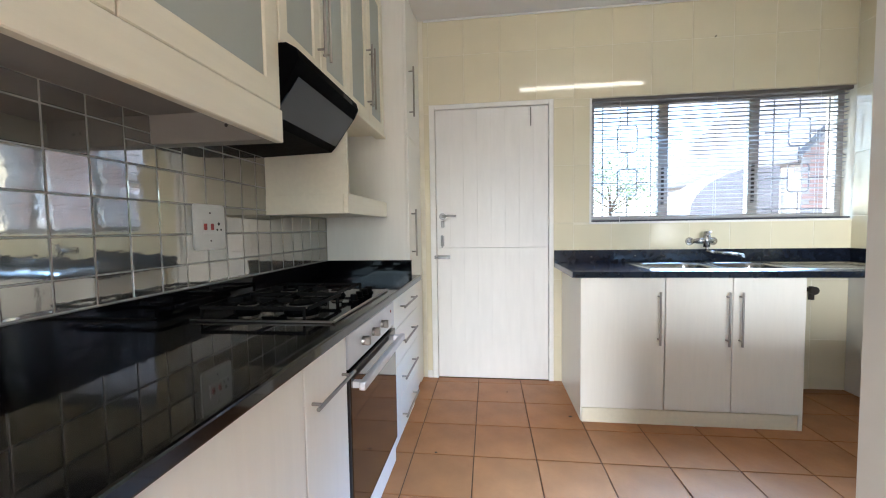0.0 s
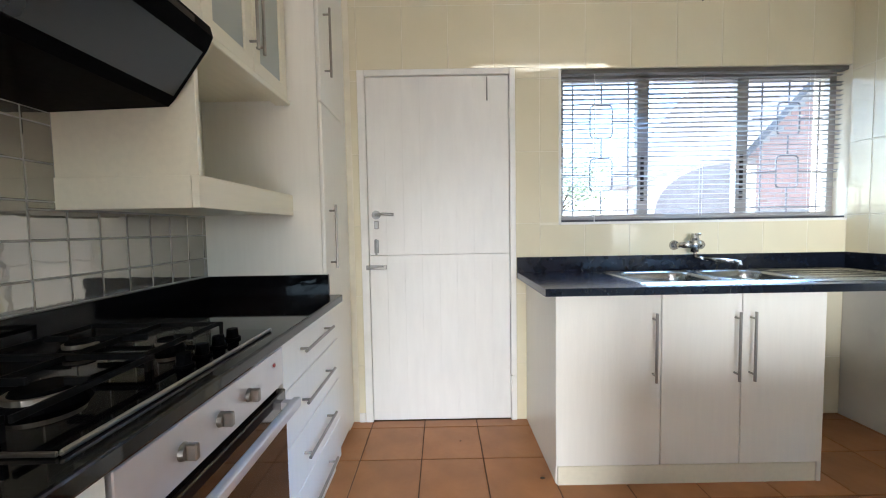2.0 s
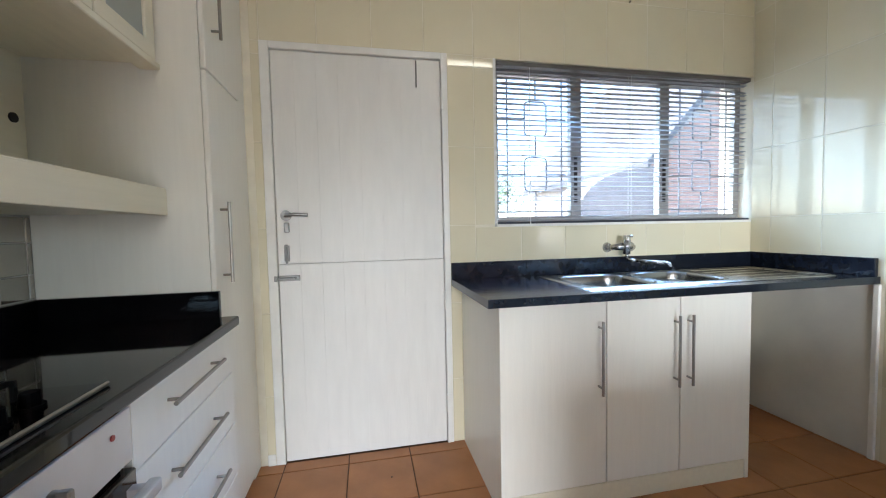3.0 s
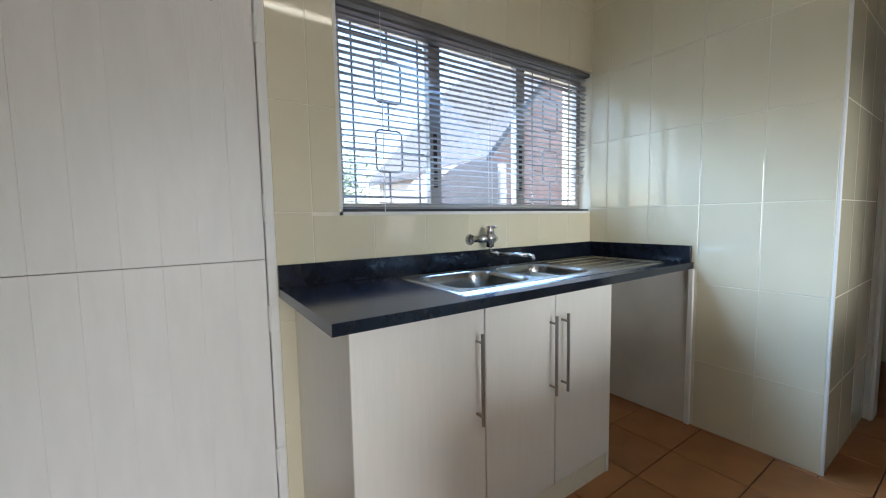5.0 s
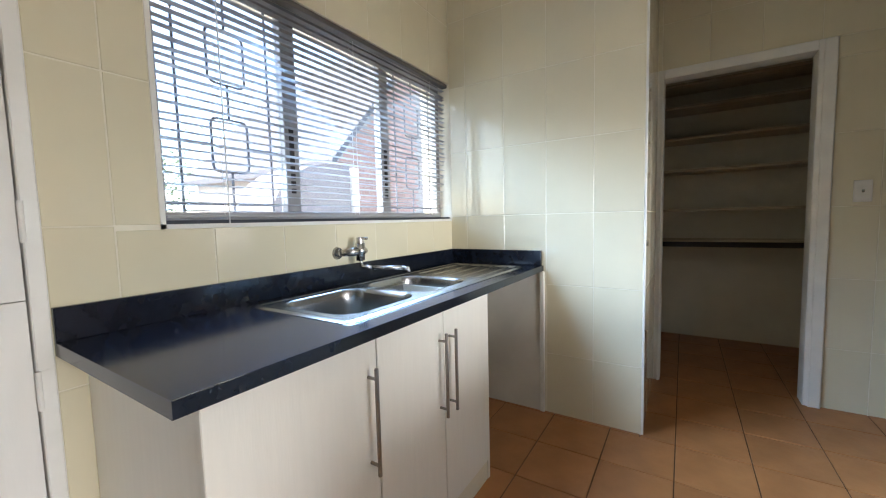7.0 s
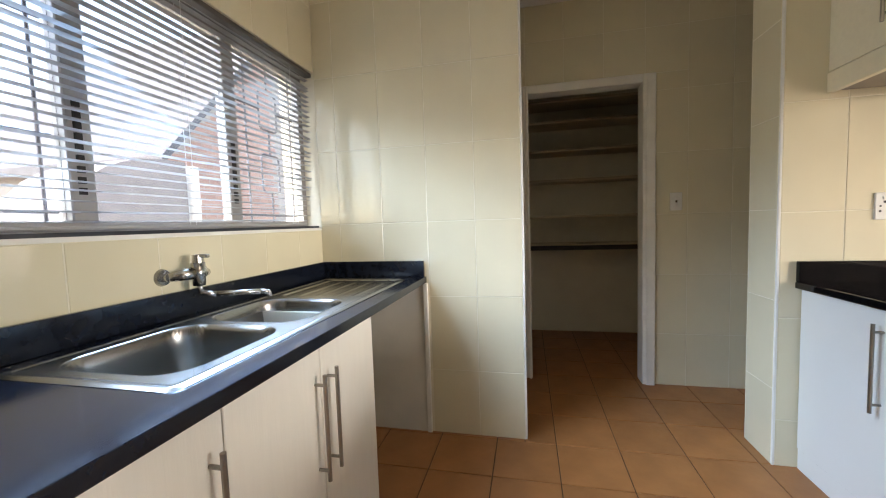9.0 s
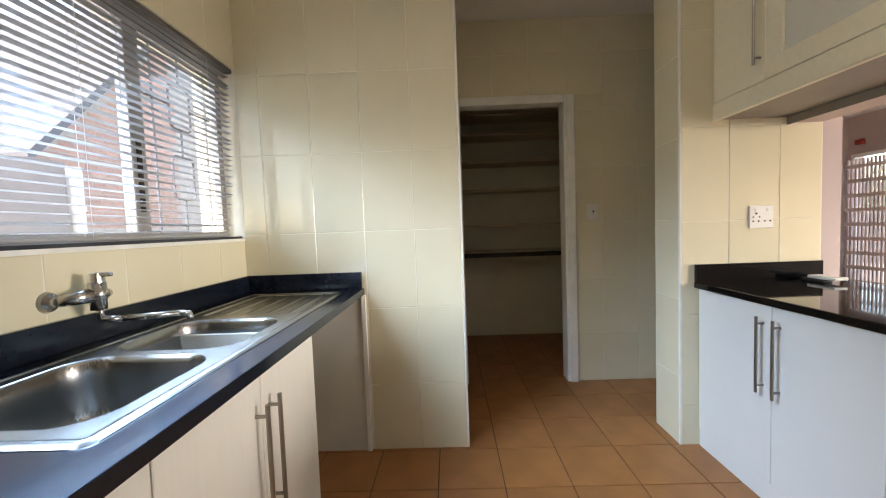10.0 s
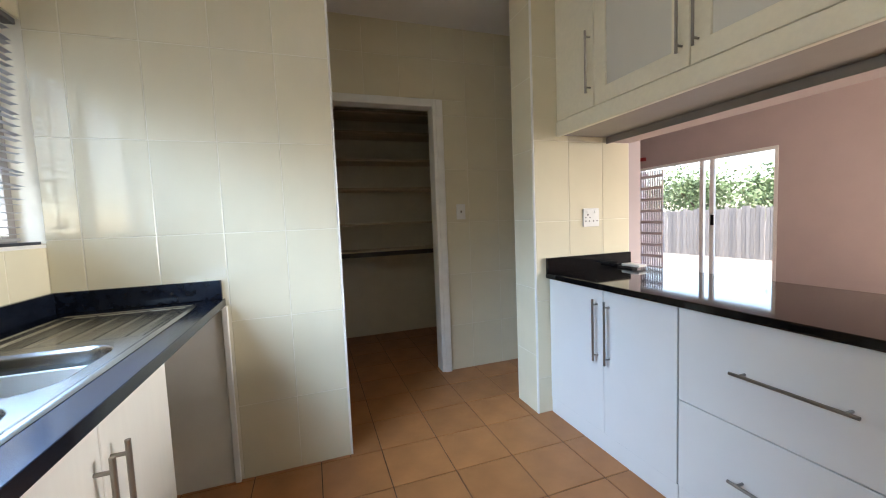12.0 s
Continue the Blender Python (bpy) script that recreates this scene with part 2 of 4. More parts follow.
def cut(rects, hole):
    a0, a1, b0, b1 = hole
    out = []
    for x0, x1, y0, y1 in rects:
        if a1 <= x0 or a0 >= x1 or b1 <= y0 or b0 >= y1:
            out.append((x0, x1, y0, y1))
            continue
        if y0 < b0:
            out.append((x0, x1, y0, b0))
        if y1 > b1:
            out.append((x0, x1, b1, y1))
        ya, yb = max(y0, b0), min(y1, b1)
        if x0 < a0:
            out.append((x0, a0, ya, yb))
        if x1 > a1:
            out.append((a1, x1, ya, yb))
    return out


def tiling(parent, name, u0, u1, v0, v1, su, sv, ou, ov, place, mat, joint=0.004, thick=0.004, holes=(), wobble=0.0):
    """Tiles on a grid of su by sv with a joint through (ou, ov), clipped to the panel and its holes."""
    for i in range(math.floor((u0 - ou) / su), math.ceil((u1 - ou) / su)):
        for j in range(math.floor((v0 - ov) / sv), math.ceil((v1 - ov) / sv)):
            r = [(max(u0, ou + i * su), min(u1, ou + (i + 1) * su), max(v0, ov + j * sv), min(v1, ov + (j + 1) * sv))]
            for h in holes:
                r = cut(r, h)
            for a0, a1, b0, b1 in r:
                w, hh = a1 - a0 - joint, b1 - b0 - joint
                if w < 0.012 or hh < 0.012:
                    continue
                ob = new(name, tile_piece(name, w, hh, thick, mat))
                ob.matrix_world = place((a0 + a1) / 2, (b0 + b1) / 2)
                if wobble:
                    ob.matrix_world = ob.matrix_world @ pose(0, 0, 0, random.uniform(-wobble, wobble), random.uniform(-wobble, wobble), 0)
                ob.parent = parent
                TILES.append(ob)


TILES = []
def on_north(u, v): return Matrix.Translation((u, YN, v)) @ pose(0, 0, 0, 90, 0, 0)
def on_east(x): return lambda u, v: Matrix.Translation((x, u, v)) @ pose(0, 0, 0, 90, 0, -90)
def on_west(x): return lambda u, v: Matrix.Translation((x, u, v)) @ pose(0, 0, 0, 90, 0, 90)
def on_south(y): return lambda u, v: Matrix.Translation((u, y, v)) @ pose(0, 0, 0, 90, 0, 180)
def on_floor(u, v): return Matrix.Translation((u, v, 0))


# ---- structure ----
YN, XE, XW, ZC = 2.857, 2.490, -1.068, 2.745
WX0, WX1, WZ0, WZ1 = 0.770, XE, 1.205, 2.105      # window opening
DX0, DX1, DZ = -0.427, 0.500, 2.115               # back door, outside of its frame
Q = -0.0025                                          # tile face stands this far off the wall

floor = structure("floor", B(-1.3, 6.9, -5.0, YN + 0.25, -0.12, -0.003), M_FGROUT, "terracotta tiled kitchen floor with dark joints", "floor")
ceiling = structure("ceiling", B(-1.3, 6.9, -5.0, YN + 0.25, ZC, ZC + 0.12), M_CEIL, "plain white painted ceiling", "ceiling")
bm = bmesh.new()
box(bm, -1.3, DX0 + 0.03, YN + Q, YN + 0.23, 0, ZC)
box(bm, DX0 + 0.03, DX1 - 0.03, YN + Q, YN + 0.23, DZ - 0.03, ZC)
box(bm, DX1 - 0.03, WX0, YN + Q, YN + 0.23, 0, ZC)
box(bm, WX0, WX1, YN + Q, YN + 0.23, 0, WZ0)
box(bm, WX0, WX1 + 0.01, YN + Q, YN + 0.23, WZ1, ZC)
wall_north = structure("wall_north", bm, M_GROUT, "cream glazed tile wall with a window and a stable door")
wall_west = structure("wall_west", B(-1.3, XW - Q, -5.0, YN + Q, 0, ZC), M_GREYGROUT, "wall behind the cabinets with small grey tiles")
bm = bmesh.new()
box(bm, XE + Q, 3.35, 1.673 + Q, YN + 0.23, 0, ZC)
wall_east = structure("wall_east", bm, M_GROUT, "cream glazed tile wall beside the sink")
# pantry wall with its doorway
PD0, PD1, PDZ = 0.846, 1.640, 2.146
bm = bmesh.new()
box(bm, 3.35 + Q, 3.45, -0.21, PD0, 0, ZC)
box(bm, 3.35 + Q, 3.45, PD1, 1.673 + Q, 0, ZC)
box(bm, 3.35 + Q, 3.45, PD0, PD1, PDZ, ZC)
wall_pantry = structure("wall_pantry", bm, M_GROUT, "cream tiled passage wall with a pantry doorway")
for nm, a in (("wall_pantry_back", (4.66, 4.76, 0.2, 2.1)), ("wall_pantry_south", (3.45, 4.66, 0.2, 0.3)),
              ("wall_pantry_north", (3.45, 4.66, 1.9, 2.0)), ("wall_pantry_corner", (3.352, 3.45, 1.673, 1.9))):
    structure(nm, B(*a, 0, ZC), M_PANTRY, "cream painted plaster wall inside the pantry")
# stub walls that carry the peninsula, and the beam over it
wall_stub = structure("wall_stub", B(2.46 + Q, 2.695, -0.208, 0.521 - Q, 0, ZC), M_GROUT, "tiled wall end beside the breakfast counter")
structure("wall_post", B(0.50, 0.62, -0.208, 0.475, 0, ZC), M_TRIM, "white painted wall end at the kitchen entrance")
structure("beam", B(0.62, 2.46, -0.208, -0.03, 1.70, ZC), M_PINK, "painted beam above the breakfast counter", "beam")
structure("wall_dining_north", B(2.695, 6.9, -0.308, -0.208, 0, ZC), M_PINK, "dusty pink dining room wall")
structure("wall_dining_face", B(2.46 + Q, 2.695, -0.308, -0.208, 0, ZC), M_PINK, "dusty pink end of the wall")
structure("wall_dining_east", B(6.75, 6.9, -4.73, -0.308, 0, ZC), M_PINK, "dusty pink dining room wall")
SD0, SD1, SDZ = 4.17, 6.70, 2.15
bm = bmesh.new()
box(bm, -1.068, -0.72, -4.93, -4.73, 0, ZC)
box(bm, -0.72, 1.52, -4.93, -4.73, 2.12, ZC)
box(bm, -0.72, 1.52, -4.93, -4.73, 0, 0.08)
box(bm, 1.52, SD0, -4.93, -4.73, 0, ZC)
box(bm, SD1, 6.9, -4.93, -4.73, 0, ZC)
box(bm, SD0, SD1, -4.93, -4.73, SDZ, ZC)
structure("wall_dining_south", bm, M_PINK, "dusty pink wall with a sliding door")
structure("dining_floor", B(-1.068, 6.75, -4.73, -0.62, -0.003, 0.004), M_DFLOOR, "pale beige dining room floor", "floor")

# cornice of the kitchen ceiling
bm = bmesh.new()
box(bm, -0.46, XE, YN - 0.018, YN - 0.004, ZC - 0.016, ZC - 0.001, 0.006, 2)
structure("cornice", bm, M_CEIL, "white cove cornice", "trim")

# corner trims of the tiled walls
for k, (x, y) in enumerate(((XE, 1.673), (2.46, 0.521))):
    structure("trim", B(x - 0.004, x + 0.008, y - 0.008, y + 0.004, 0, ZC - 0.002, 0.003), M_TRIM, "white plastic tile edge trim", "trim")

# window: frame, panes, sill, burglar bars
win = thing("window_1", 1.63, YN + 0.09, WZ0, "three-part aluminium window behind a blind", "window", kind="structure")
FY0, FY1 = YN + 0.085, YN + 0.125
bm = ring(bmesh.new(), WX0, WX1, WZ0, WZ1, FY0, FY1, 0.043, 'y')
part("window_frame", bm, M_ALU, win)
for x in (1.265, 1.875):
    part("mullion", B(x, x + 0.07, FY0 - 0.01, FY1, WZ0 + 0.045, WZ1 - 0.045, 0.004), M_ALU, win)
for a, b in ((WX0 + 0.04, 1.265), (1.335, 1.875), (1.945, WX1 - 0.04)):
    p = part("pane", B(a, b, FY0 + 0.015, FY0 + 0.020, WZ0 + 0.045, WZ1 - 0.045), M_CLEAR, win)
    p.visible_shadow = False
for x in (1.285, 1.895):
    bm = bmesh.new()
    for i in range(9):
        z = 1.33 + i * 0.032
        box(bm, x, x + 0.018, FY0 - 0.018, FY0 - 0.010, z, z + 0.02)
    part("stay_bar", bm, M_DARK, win, "black perforated window stay")
part("window_sill", B(WX0 + 0.003, WX1 - 0.003, YN + 0.01, FY0 - 0.002, WZ0 + 0.002, WZ0 + 0.014), M_SILL, win, "dark window sill strip")
bm = bmesh.new()
box(bm, WX0 - 0.012, WX0 + 0.002, YN - 0.006, FY0, WZ0 - 0.012, WZ1 + 0.002)
box(bm, WX0 - 0.012, XE - 0.001, YN - 0.006, FY0, WZ0 - 0.012, WZ0 + 0.002)
part("reveal_trim", bm, M_TRIM, win, "white reveal edge")

bars = thing("burglar_bars", 1.63, 3.0, WZ0, "dark burglar bars with rounded rectangle loops", "window bars")


def rounded(cx, cz, w, h, r, y):
    pts = []
    for sx, sz, a0 in ((1, 1, 0), (-1, 1, 90), (-1, -1, 180), (1, -1, 270)):
        for k in range(4):
            a = radians(a0 + k * 30)
            pts.append((cx + sx * (w / 2 - r) + r * math.cos(a), y, cz + sz * (h / 2 - r) + r * math.sin(a)))
    return pts + pts[:1]


BY = 3.0
for a, b, c in ((0.83, 1.27, 1.07), (2.02, 2.47, 2.25)):
    for cz in (1.835, 1.505):
        part("loop", tube(bmesh.new(), rounded(c, cz, 0.14, 0.20, 0.025, BY), 0.005, 6), M_BAR, bars)
    for x in (a + 0.06, b - 0.03):
        part("bar", rod(bmesh.new(), (x, BY, WZ0), (x, BY, WZ1), 0.005, 6), M_BAR, bars)
    for z0, z1 in ((1.935, WZ1), (1.605, 1.735), (WZ0, 1.405)):
        part("bar", rod(bmesh.new(), (c, BY, z0), (c, BY, z1), 0.005, 6), M_BAR, bars)
    for z in (1.835, 1.505):
        part("bar", rod(bmesh.new(), (a, BY, z), (c - 0.07, BY, z), 0.005, 6), M_BAR, bars)
        part("bar", rod(bmesh.new(), (c + 0.07, BY, z), (b, BY, z), 0.005, 6), M_BAR, bars)
    part("bar", rod(bmesh.new(), (a, BY, 2.03), (b, BY, 2.03), 0.005, 6), M_BAR, bars)
    part("bar", rod(bmesh.new(), (a, BY, 1.28), (b, BY, 1.28), 0.005, 6), M_BAR, bars)

# venetian blind
blind = thing("venetian_blind", 1.63, YN + 0.04, WZ0, "ivory venetian blind with open bent slats, dusty", "blind")
part("head_rail", B(WX0 + 0.01, WX1 - 0.012, YN + 0.004, YN + 0.045, WZ1 - 0.026, WZ1 - 0.002, 0.003), M_BLINDRAIL, blind, "grey head rail")
part("bottom_rail", B(WX0 + 0.015, WX1 - 0.10, YN + 0.018, YN + 0.040, WZ0 + 0.020, WZ0 + 0.032, 0.003), M_BLIND, blind)
rnd = random.Random(7)
NS = 30
for i in range(NS):
    z = WZ0 + 0.045 + i * (WZ1 - 0.070 - WZ0) / (NS - 1)
    bm = bmesh.new()
    n = 22
    rows = []
    tilt = radians(rnd.uniform(4, 11))
    sag = rnd.uniform(-0.003, 0.003)
    endbend = rnd.choice((0, 0, 0, 1, -1, 0.6)) * rnd.uniform(0.004, 0.016)
    leftbend = rnd.choice((0, 0, 0, 0, 1, -0.7)) * rnd.uniform(0.003, 0.012)
    twist = rnd.uniform(-0.12, 0.12)
    right = WX1 - 0.02 - 0.075 * max(0, 1 - i / 11.0) * 0.6
    for k in range(n + 1):
        s = k / n
        x = WX0 + 0.012 + s * (right - WX0 - 0.012)
        dz = sag * math.sin(s * 6.28) + endbend * max(0, (s - 0.85) / 0.15) ** 2 + leftbend * max(0, (0.25 - s) / 0.25) ** 2
        a = tilt + twist * (s - 0.5)
        row = []
        for q in (-1, -0.4, 0.4, 1):
            arch = 0.0018 * (1 - q * q)
            row.append(bm.verts.new((x, YN + 0.032 + q * 0.0125 * math.cos(a), z + dz - q * 0.0125 * math.sin(a) + arch)))
        rows.append(row)
    for r0, r1 in zip(rows, rows[1:]):
        for q in range(3):
            bm.faces.new((r0[q], r1[q], r1[q + 1], r0[q + 1]))
    bmesh.ops.solidify(bm, geom=bm.faces[:], thickness=0.0006)
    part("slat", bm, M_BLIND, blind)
for x in (0.98, 1.63, 2.29):
    for y in (YN + 0.019, YN + 0.046):
        part("ladder_cord", rod(bmesh.new(), (x, y, WZ0 + 0.03), (x, y, WZ1 - 0.03), 0.0009, 5), M_CORD, blind)
part("tilt_cord", rod(bmesh.new(), (0.975, YN + 0.008, WZ0 - 0.06), (0.975, YN + 0.008, WZ1 - 0.03), 0.0022, 6), M_CORD, blind, "white pull cord")

# back door: frame and two leaves of boards
door = thing("door_1", 0.04, YN, 0, "white painted boarded stable door, both leaves closed", "door", kind="structure")
bm = bmesh.new()
box(bm, DX0, DX0 + 0.044, YN - 0.012, YN + 0.10, 0, DZ, 0.003)
box(bm, DX1 - 0.034, DX1, YN - 0.012, YN + 0.10, 0, DZ, 0.003)
box(bm, DX0 + 0.044, DX1 - 0.034, YN - 0.012, YN + 0.10, DZ - 0.035, DZ, 0.003)
part("door_frame", bm, M_TRIM, door)
LX0, LX1 = DX0 + 0.047, DX1 - 0.037
for nm, z0, z1 in (("lower_leaf", 0.008, 1.0255), ("upper_leaf", 1.028, DZ - 0.038)):
    leaf = part(nm, B(LX0, LX1, YN + 0.022, YN + 0.05, z0, z1), M_DOOR, door)
    for i in range(8):
        w = (LX1 - LX0) / 8
        part("board", B(LX0 + i * w + 0.0001, LX0 + (i + 1) * w - 0.0001, YN + 0.004, YN + 0.0225, z0, z1, 0.0006), M_DOOR, leaf)
part("door_stop", B(LX0 - 0.01, LX1 + 0.01, YN + 0.051, YN + 0.07, 0.0, DZ - 0.02), M_DOOR, door)
for z in (0.23, 0.80, 1.22, 1.87):
    bm = bmesh.new()
    rod(bm, (LX1 + 0.004, YN - 0.014, z - 0.05), (LX1 + 0.004, YN - 0.014, z + 0.05), 0.006, 10)
    box(bm, LX1 - 0.002, LX1 + 0.026, YN - 0.0155, YN - 0.011, z - 0.05, z + 0.05)
    part("hinge", bm, M_TRIM, door, "painted butt hinge")
bm = bmesh.new()
rod(bm, (-0.335, YN - 0.004, 1.270), (-0.335, YN + 0.006, 1.270), 0.026, 20)
rod(bm, (-0.335, YN - 0.045, 1.270), (-0.335, YN, 1.270), 0.009, 12)
tube(bm, [(-0.335, YN - 0.045, 1.270), (-0.29, YN - 0.048, 1.274), (-0.225, YN - 0.045, 1.270)], 0.008)
part("door_handle", bm, M_SATIN, door, "steel lever door handle")
bm = bmesh.new()
box(bm, -0.347, -0.321, YN - 0.006, YN + 0.006, 1.185, 1.235, 0.004)
rod(bm, (-0.334, YN - 0.010, 1.214), (-0.334, YN, 1.214), 0.011, 14)
part("keyhole_plate", bm, M_SATIN, door, "steel lock cylinder plate")
for horiz, cx, cz in ((False, -0.338, 1.075), (True, -0.345, 0.955)):
    bm = bmesh.new()
    if horiz:
        box(bm, cx - 0.035, cx + 0.065, YN - 0.001, YN + 0.006, cz - 0.014, cz + 0.014, 0.002)
        rod(bm, (cx - 0.055, YN - 0.008, cz), (cx + 0.05, YN - 0.008, cz), 0.006, 10)
        rod(bm, (cx + 0.04, YN - 0.03, cz), (cx + 0.04, YN - 0.008, cz), 0.006, 8)
        box(bm, cx - 0.055, cx - 0.040, YN - 0.018, YN - 0.010, cz - 0.014, cz + 0.014, 0.002)
    else:
        box(bm, cx - 0.013, cx + 0.013, YN - 0.001, YN + 0.006, cz - 0.035, cz + 0.045, 0.002)
        rod(bm, (cx, YN - 0.008, cz - 0.045), (cx, YN - 0.008, cz + 0.05), 0.006, 10)
        rod(bm, (cx, YN - 0.028, cz + 0.045), (cx, YN - 0.008, cz + 0.045), 0.006, 8)
    part("bolt", bm, M_SATIN, door, "small steel barrel bolt")
part("hook_bar", rod(bmesh.new(), (0.335, YN - 0.008, 1.93), (0.335, YN - 0.008, DZ - 0.05), 0.004, 8), M_SATIN, door, "thin grey metal stay")

# pantry door frame
pf = thing("door_2", 3.35, 1.26, 0, "white painted frame of the open pantry doorway", "door frame", kind="structure")
for y0, y1 in ((PD0 - 0.072, PD0 + 0.012), (PD1 - 0.012, PD1 + 0.03)):
    part("jamb", B(3.33, 3.46, y0, y1, 0, PDZ + 0.04, 0.004), M_TRIM, pf)
    part("architrave", B(3.318, 3.331, y0 + 0.006, y1 - 0.022, 0, PDZ + 0.034, 0.003), M_TRIM, pf)
part("head", B(3.33, 3.46, PD0 + 0.012, PD1 - 0.012, PDZ - 0.02, PDZ + 0.04, 0.004), M_TRIM, pf)

# pantry shelves
for i, z in enumerate((0.965, 1.245, 1.60, 1.885, 2.16, 2.36)):
    sh = thing("pantry_shelf", 4.5, 1.1, z, "brown painted wooden pantry shelf, empty", "shelf", "pantry shelves")
    part("board", B(4.33, 4.658, 0.302, 1.898, z - 0.022, z, 0.002), M_SHELF, sh)
    part("batten", B(4.36, 4.65, 1.868, 1.898, z - 0.065, z - 0.022), M_SHELF, sh)
    part("batten", B(4.36, 4.65, 0.302, 0.332, z - 0.065, z - 0.022), M_SHELF, sh)
    if i == 0:
        part("front_lip", B(4.318, 4.33, 0.302, 1.898, z - 0.06, z - 0.015), M_DARK, sh, "dark front edge")


# ---- west run: base cabinets, worktop, hob, oven ----
FX = -0.455         # front of the doors
CTZ, CTH = 0.876, 0.035
Y0W, Y1W = -0.20, 2.385
wt = tagged(part("worktop", B(XW + 0.001, -0.425, Y0W, Y1W, CTZ - CTH, CTZ, 0.006, 2), M_GRANITE), "black polished granite worktop with hob set in", "worktop")
wu = tagged(part("upstand", B(XW + 0.001, XW + 0.022, Y0W, Y1W - 0.022, CTZ, CTZ + 0.098, 0.002), M_GRANITE), "black granite upstand along the tiled wall", "upstand")
tagged(part("upstand", B(XW + 0.001, -0.485, Y1W - 0.022, Y1W - 0.001, CTZ, CTZ + 0.098, 0.002), M_GRANITE), "black granite upstand against the tall cupboard", "upstand")


def base_unit(y0, y1, label):
    c = thing("base_cabinet", (XW + FX) / 2, (y0 + y1) / 2, 0, label, "cabinet", "west base cabinets")
    part("body", B(XW + 0.01, FX - 0.019, y0 + 0.001, y1 - 0.001, 0.10, CTZ - CTH - 0.001), M_CAB, c)
    part("plinth", B(FX - 0.045, FX - 0.03, y0, y1, 0.0, 0.10), M_CAB, c)
    return c


for y0, y1, h in ((-0.20, 0.315, None), (0.318, 0.832, None), (0.835, 1.126, 1)):
    c = base_unit(y0, y1, "white base cabinet under the granite worktop")
    d = part("door", B(FX - 0.018, FX, y0 + 0.002, y1 - 0.002, 0.085, CTZ - CTH - 0.004, 0.002), M_CAB, c)
    if h:
        handle(d, (FX, 0.845, 0.710), (FX, 1.115, 0.710), (0.032, 0, 0))
c = base_unit(1.752, 2.384, "white base cabinet with four drawers")
for z0, z1, hz in ((0.668, 0.838, 0.764), (0.473, 0.664, 0.578), (0.276, 0.469, 0.380), (0.082, 0.272, 0.172)):
    d = part("drawer", B(FX - 0.018, FX, 1.754, 2.382, z0, z1, 0.002), M_CAB, c)
    handle(d, (FX, 1.880, hz), (FX, 2.215, hz), (0.032, 0, 0))

oven = thing("oven", -0.75, 1.44, 0.12, "built-in steel oven with brown glass door", "oven")
part("body", B(XW + 0.05, FX - 0.02, 1.135, 1.745, 0.12, 0.838), M_BLACK, oven)
panel = part("control_panel", B(FX - 0.02, FX + 0.004, 1.131, 1.748, 0.706, 0.822, 0.002), M_PANEL, oven, "brushed steel control panel")
part("trim", B(FX - 0.02, FX, 1.131, 1.748, 0.824, 0.840), M_CAB, oven)
for y in (1.285, 1.410, 1.535):
    bm = bmesh.new()
    rod(bm, (FX + 0.004, y, 0.762), (FX + 0.014, y, 0.762), 0.018, 20, 0.016)
    box(bm, FX + 0.012, FX + 0.034, y - 0.007, y + 0.007, 0.745, 0.779, 0.003)
    part("knob", bm, M_STEEL, panel, "round steel oven knob")
part("lamp", rod(bmesh.new(), (FX + 0.003, 1.685, 0.785), (FX + 0.007, 1.685, 0.785), 0.006, 10), M_RED, panel, "small red pilot lamp")
od = part("oven_door", B(FX - 0.018, FX + 0.010, 1.134, 1.746, 0.135, 0.690, 0.003), M_OVENGLASS, oven, "dark brown glass oven door")
bm = bmesh.new()
box(bm, FX + 0.035, FX + 0.060, 1.136, 1.744, 0.634, 0.664, 0.006, 2)
box(bm, FX + 0.008, FX + 0.04, 1.150, 1.172, 0.638, 0.660)
box(bm, FX + 0.008, FX + 0.04, 1.708, 1.730, 0.638, 0.660)
part("handle", bm, M_PANEL, od, "wide flat steel handle")
part("base_panel", B(FX - 0.018, FX, 1.134, 1.746, 0.012, 0.125, 0.002), M_CAB, oven)

hob = thing("gas_hob", -0.72, 1.40, CTZ, "black glass gas hob with four burners", "hob")
HX0, HX1, HY0, HY1 = -0.985, -0.480, 1.085, 1.730
part("glass_plate", B(HX0, HX1, HY0, HY1, CTZ + 0.001, CTZ + 0.008, 0.003), M_HOBGLASS, hob)
part("front_trim", B(HX1 - 0.001, HX1 + 0.006, HY0 - 0.003, HY1 + 0.003, CTZ + 0.0005, CTZ + 0.011, 0.003), M_STEEL, hob, "steel edge strip")
part("side_trim", B(HX0, HX1 - 0.001, HY0 - 0.004, HY0 + 0.001, CTZ + 0.0005, CTZ + 0.009, 0.002), M_STEEL, hob, "steel edge strip")
HZ = CTZ + 0.008
for x, y, r in ((-0.875, 1.535, 0.036), (-0.655, 1.540, 0.028), (-0.865, 1.225, 0.036), (-0.665, 1.245, 0.055)):
    bn = part("burner", rod(bmesh.new(), (x, y, HZ), (x, y, HZ + 0.014), r + 0.012, 24, r + 0.004), M_BLACK, hob)
    part("burner_ring", rod(bmesh.new(), (x, y, HZ + 0.014), (x, y, HZ + 0.024), r, 24), M_BURNER, bn, "tarnished alloy burner ring")
    part("burner_cap", rod(bmesh.new(), (x, y, HZ + 0.024), (x, y, HZ + 0.030), r * 0.86, 24, r * 0.8), M_BLACK, bn)
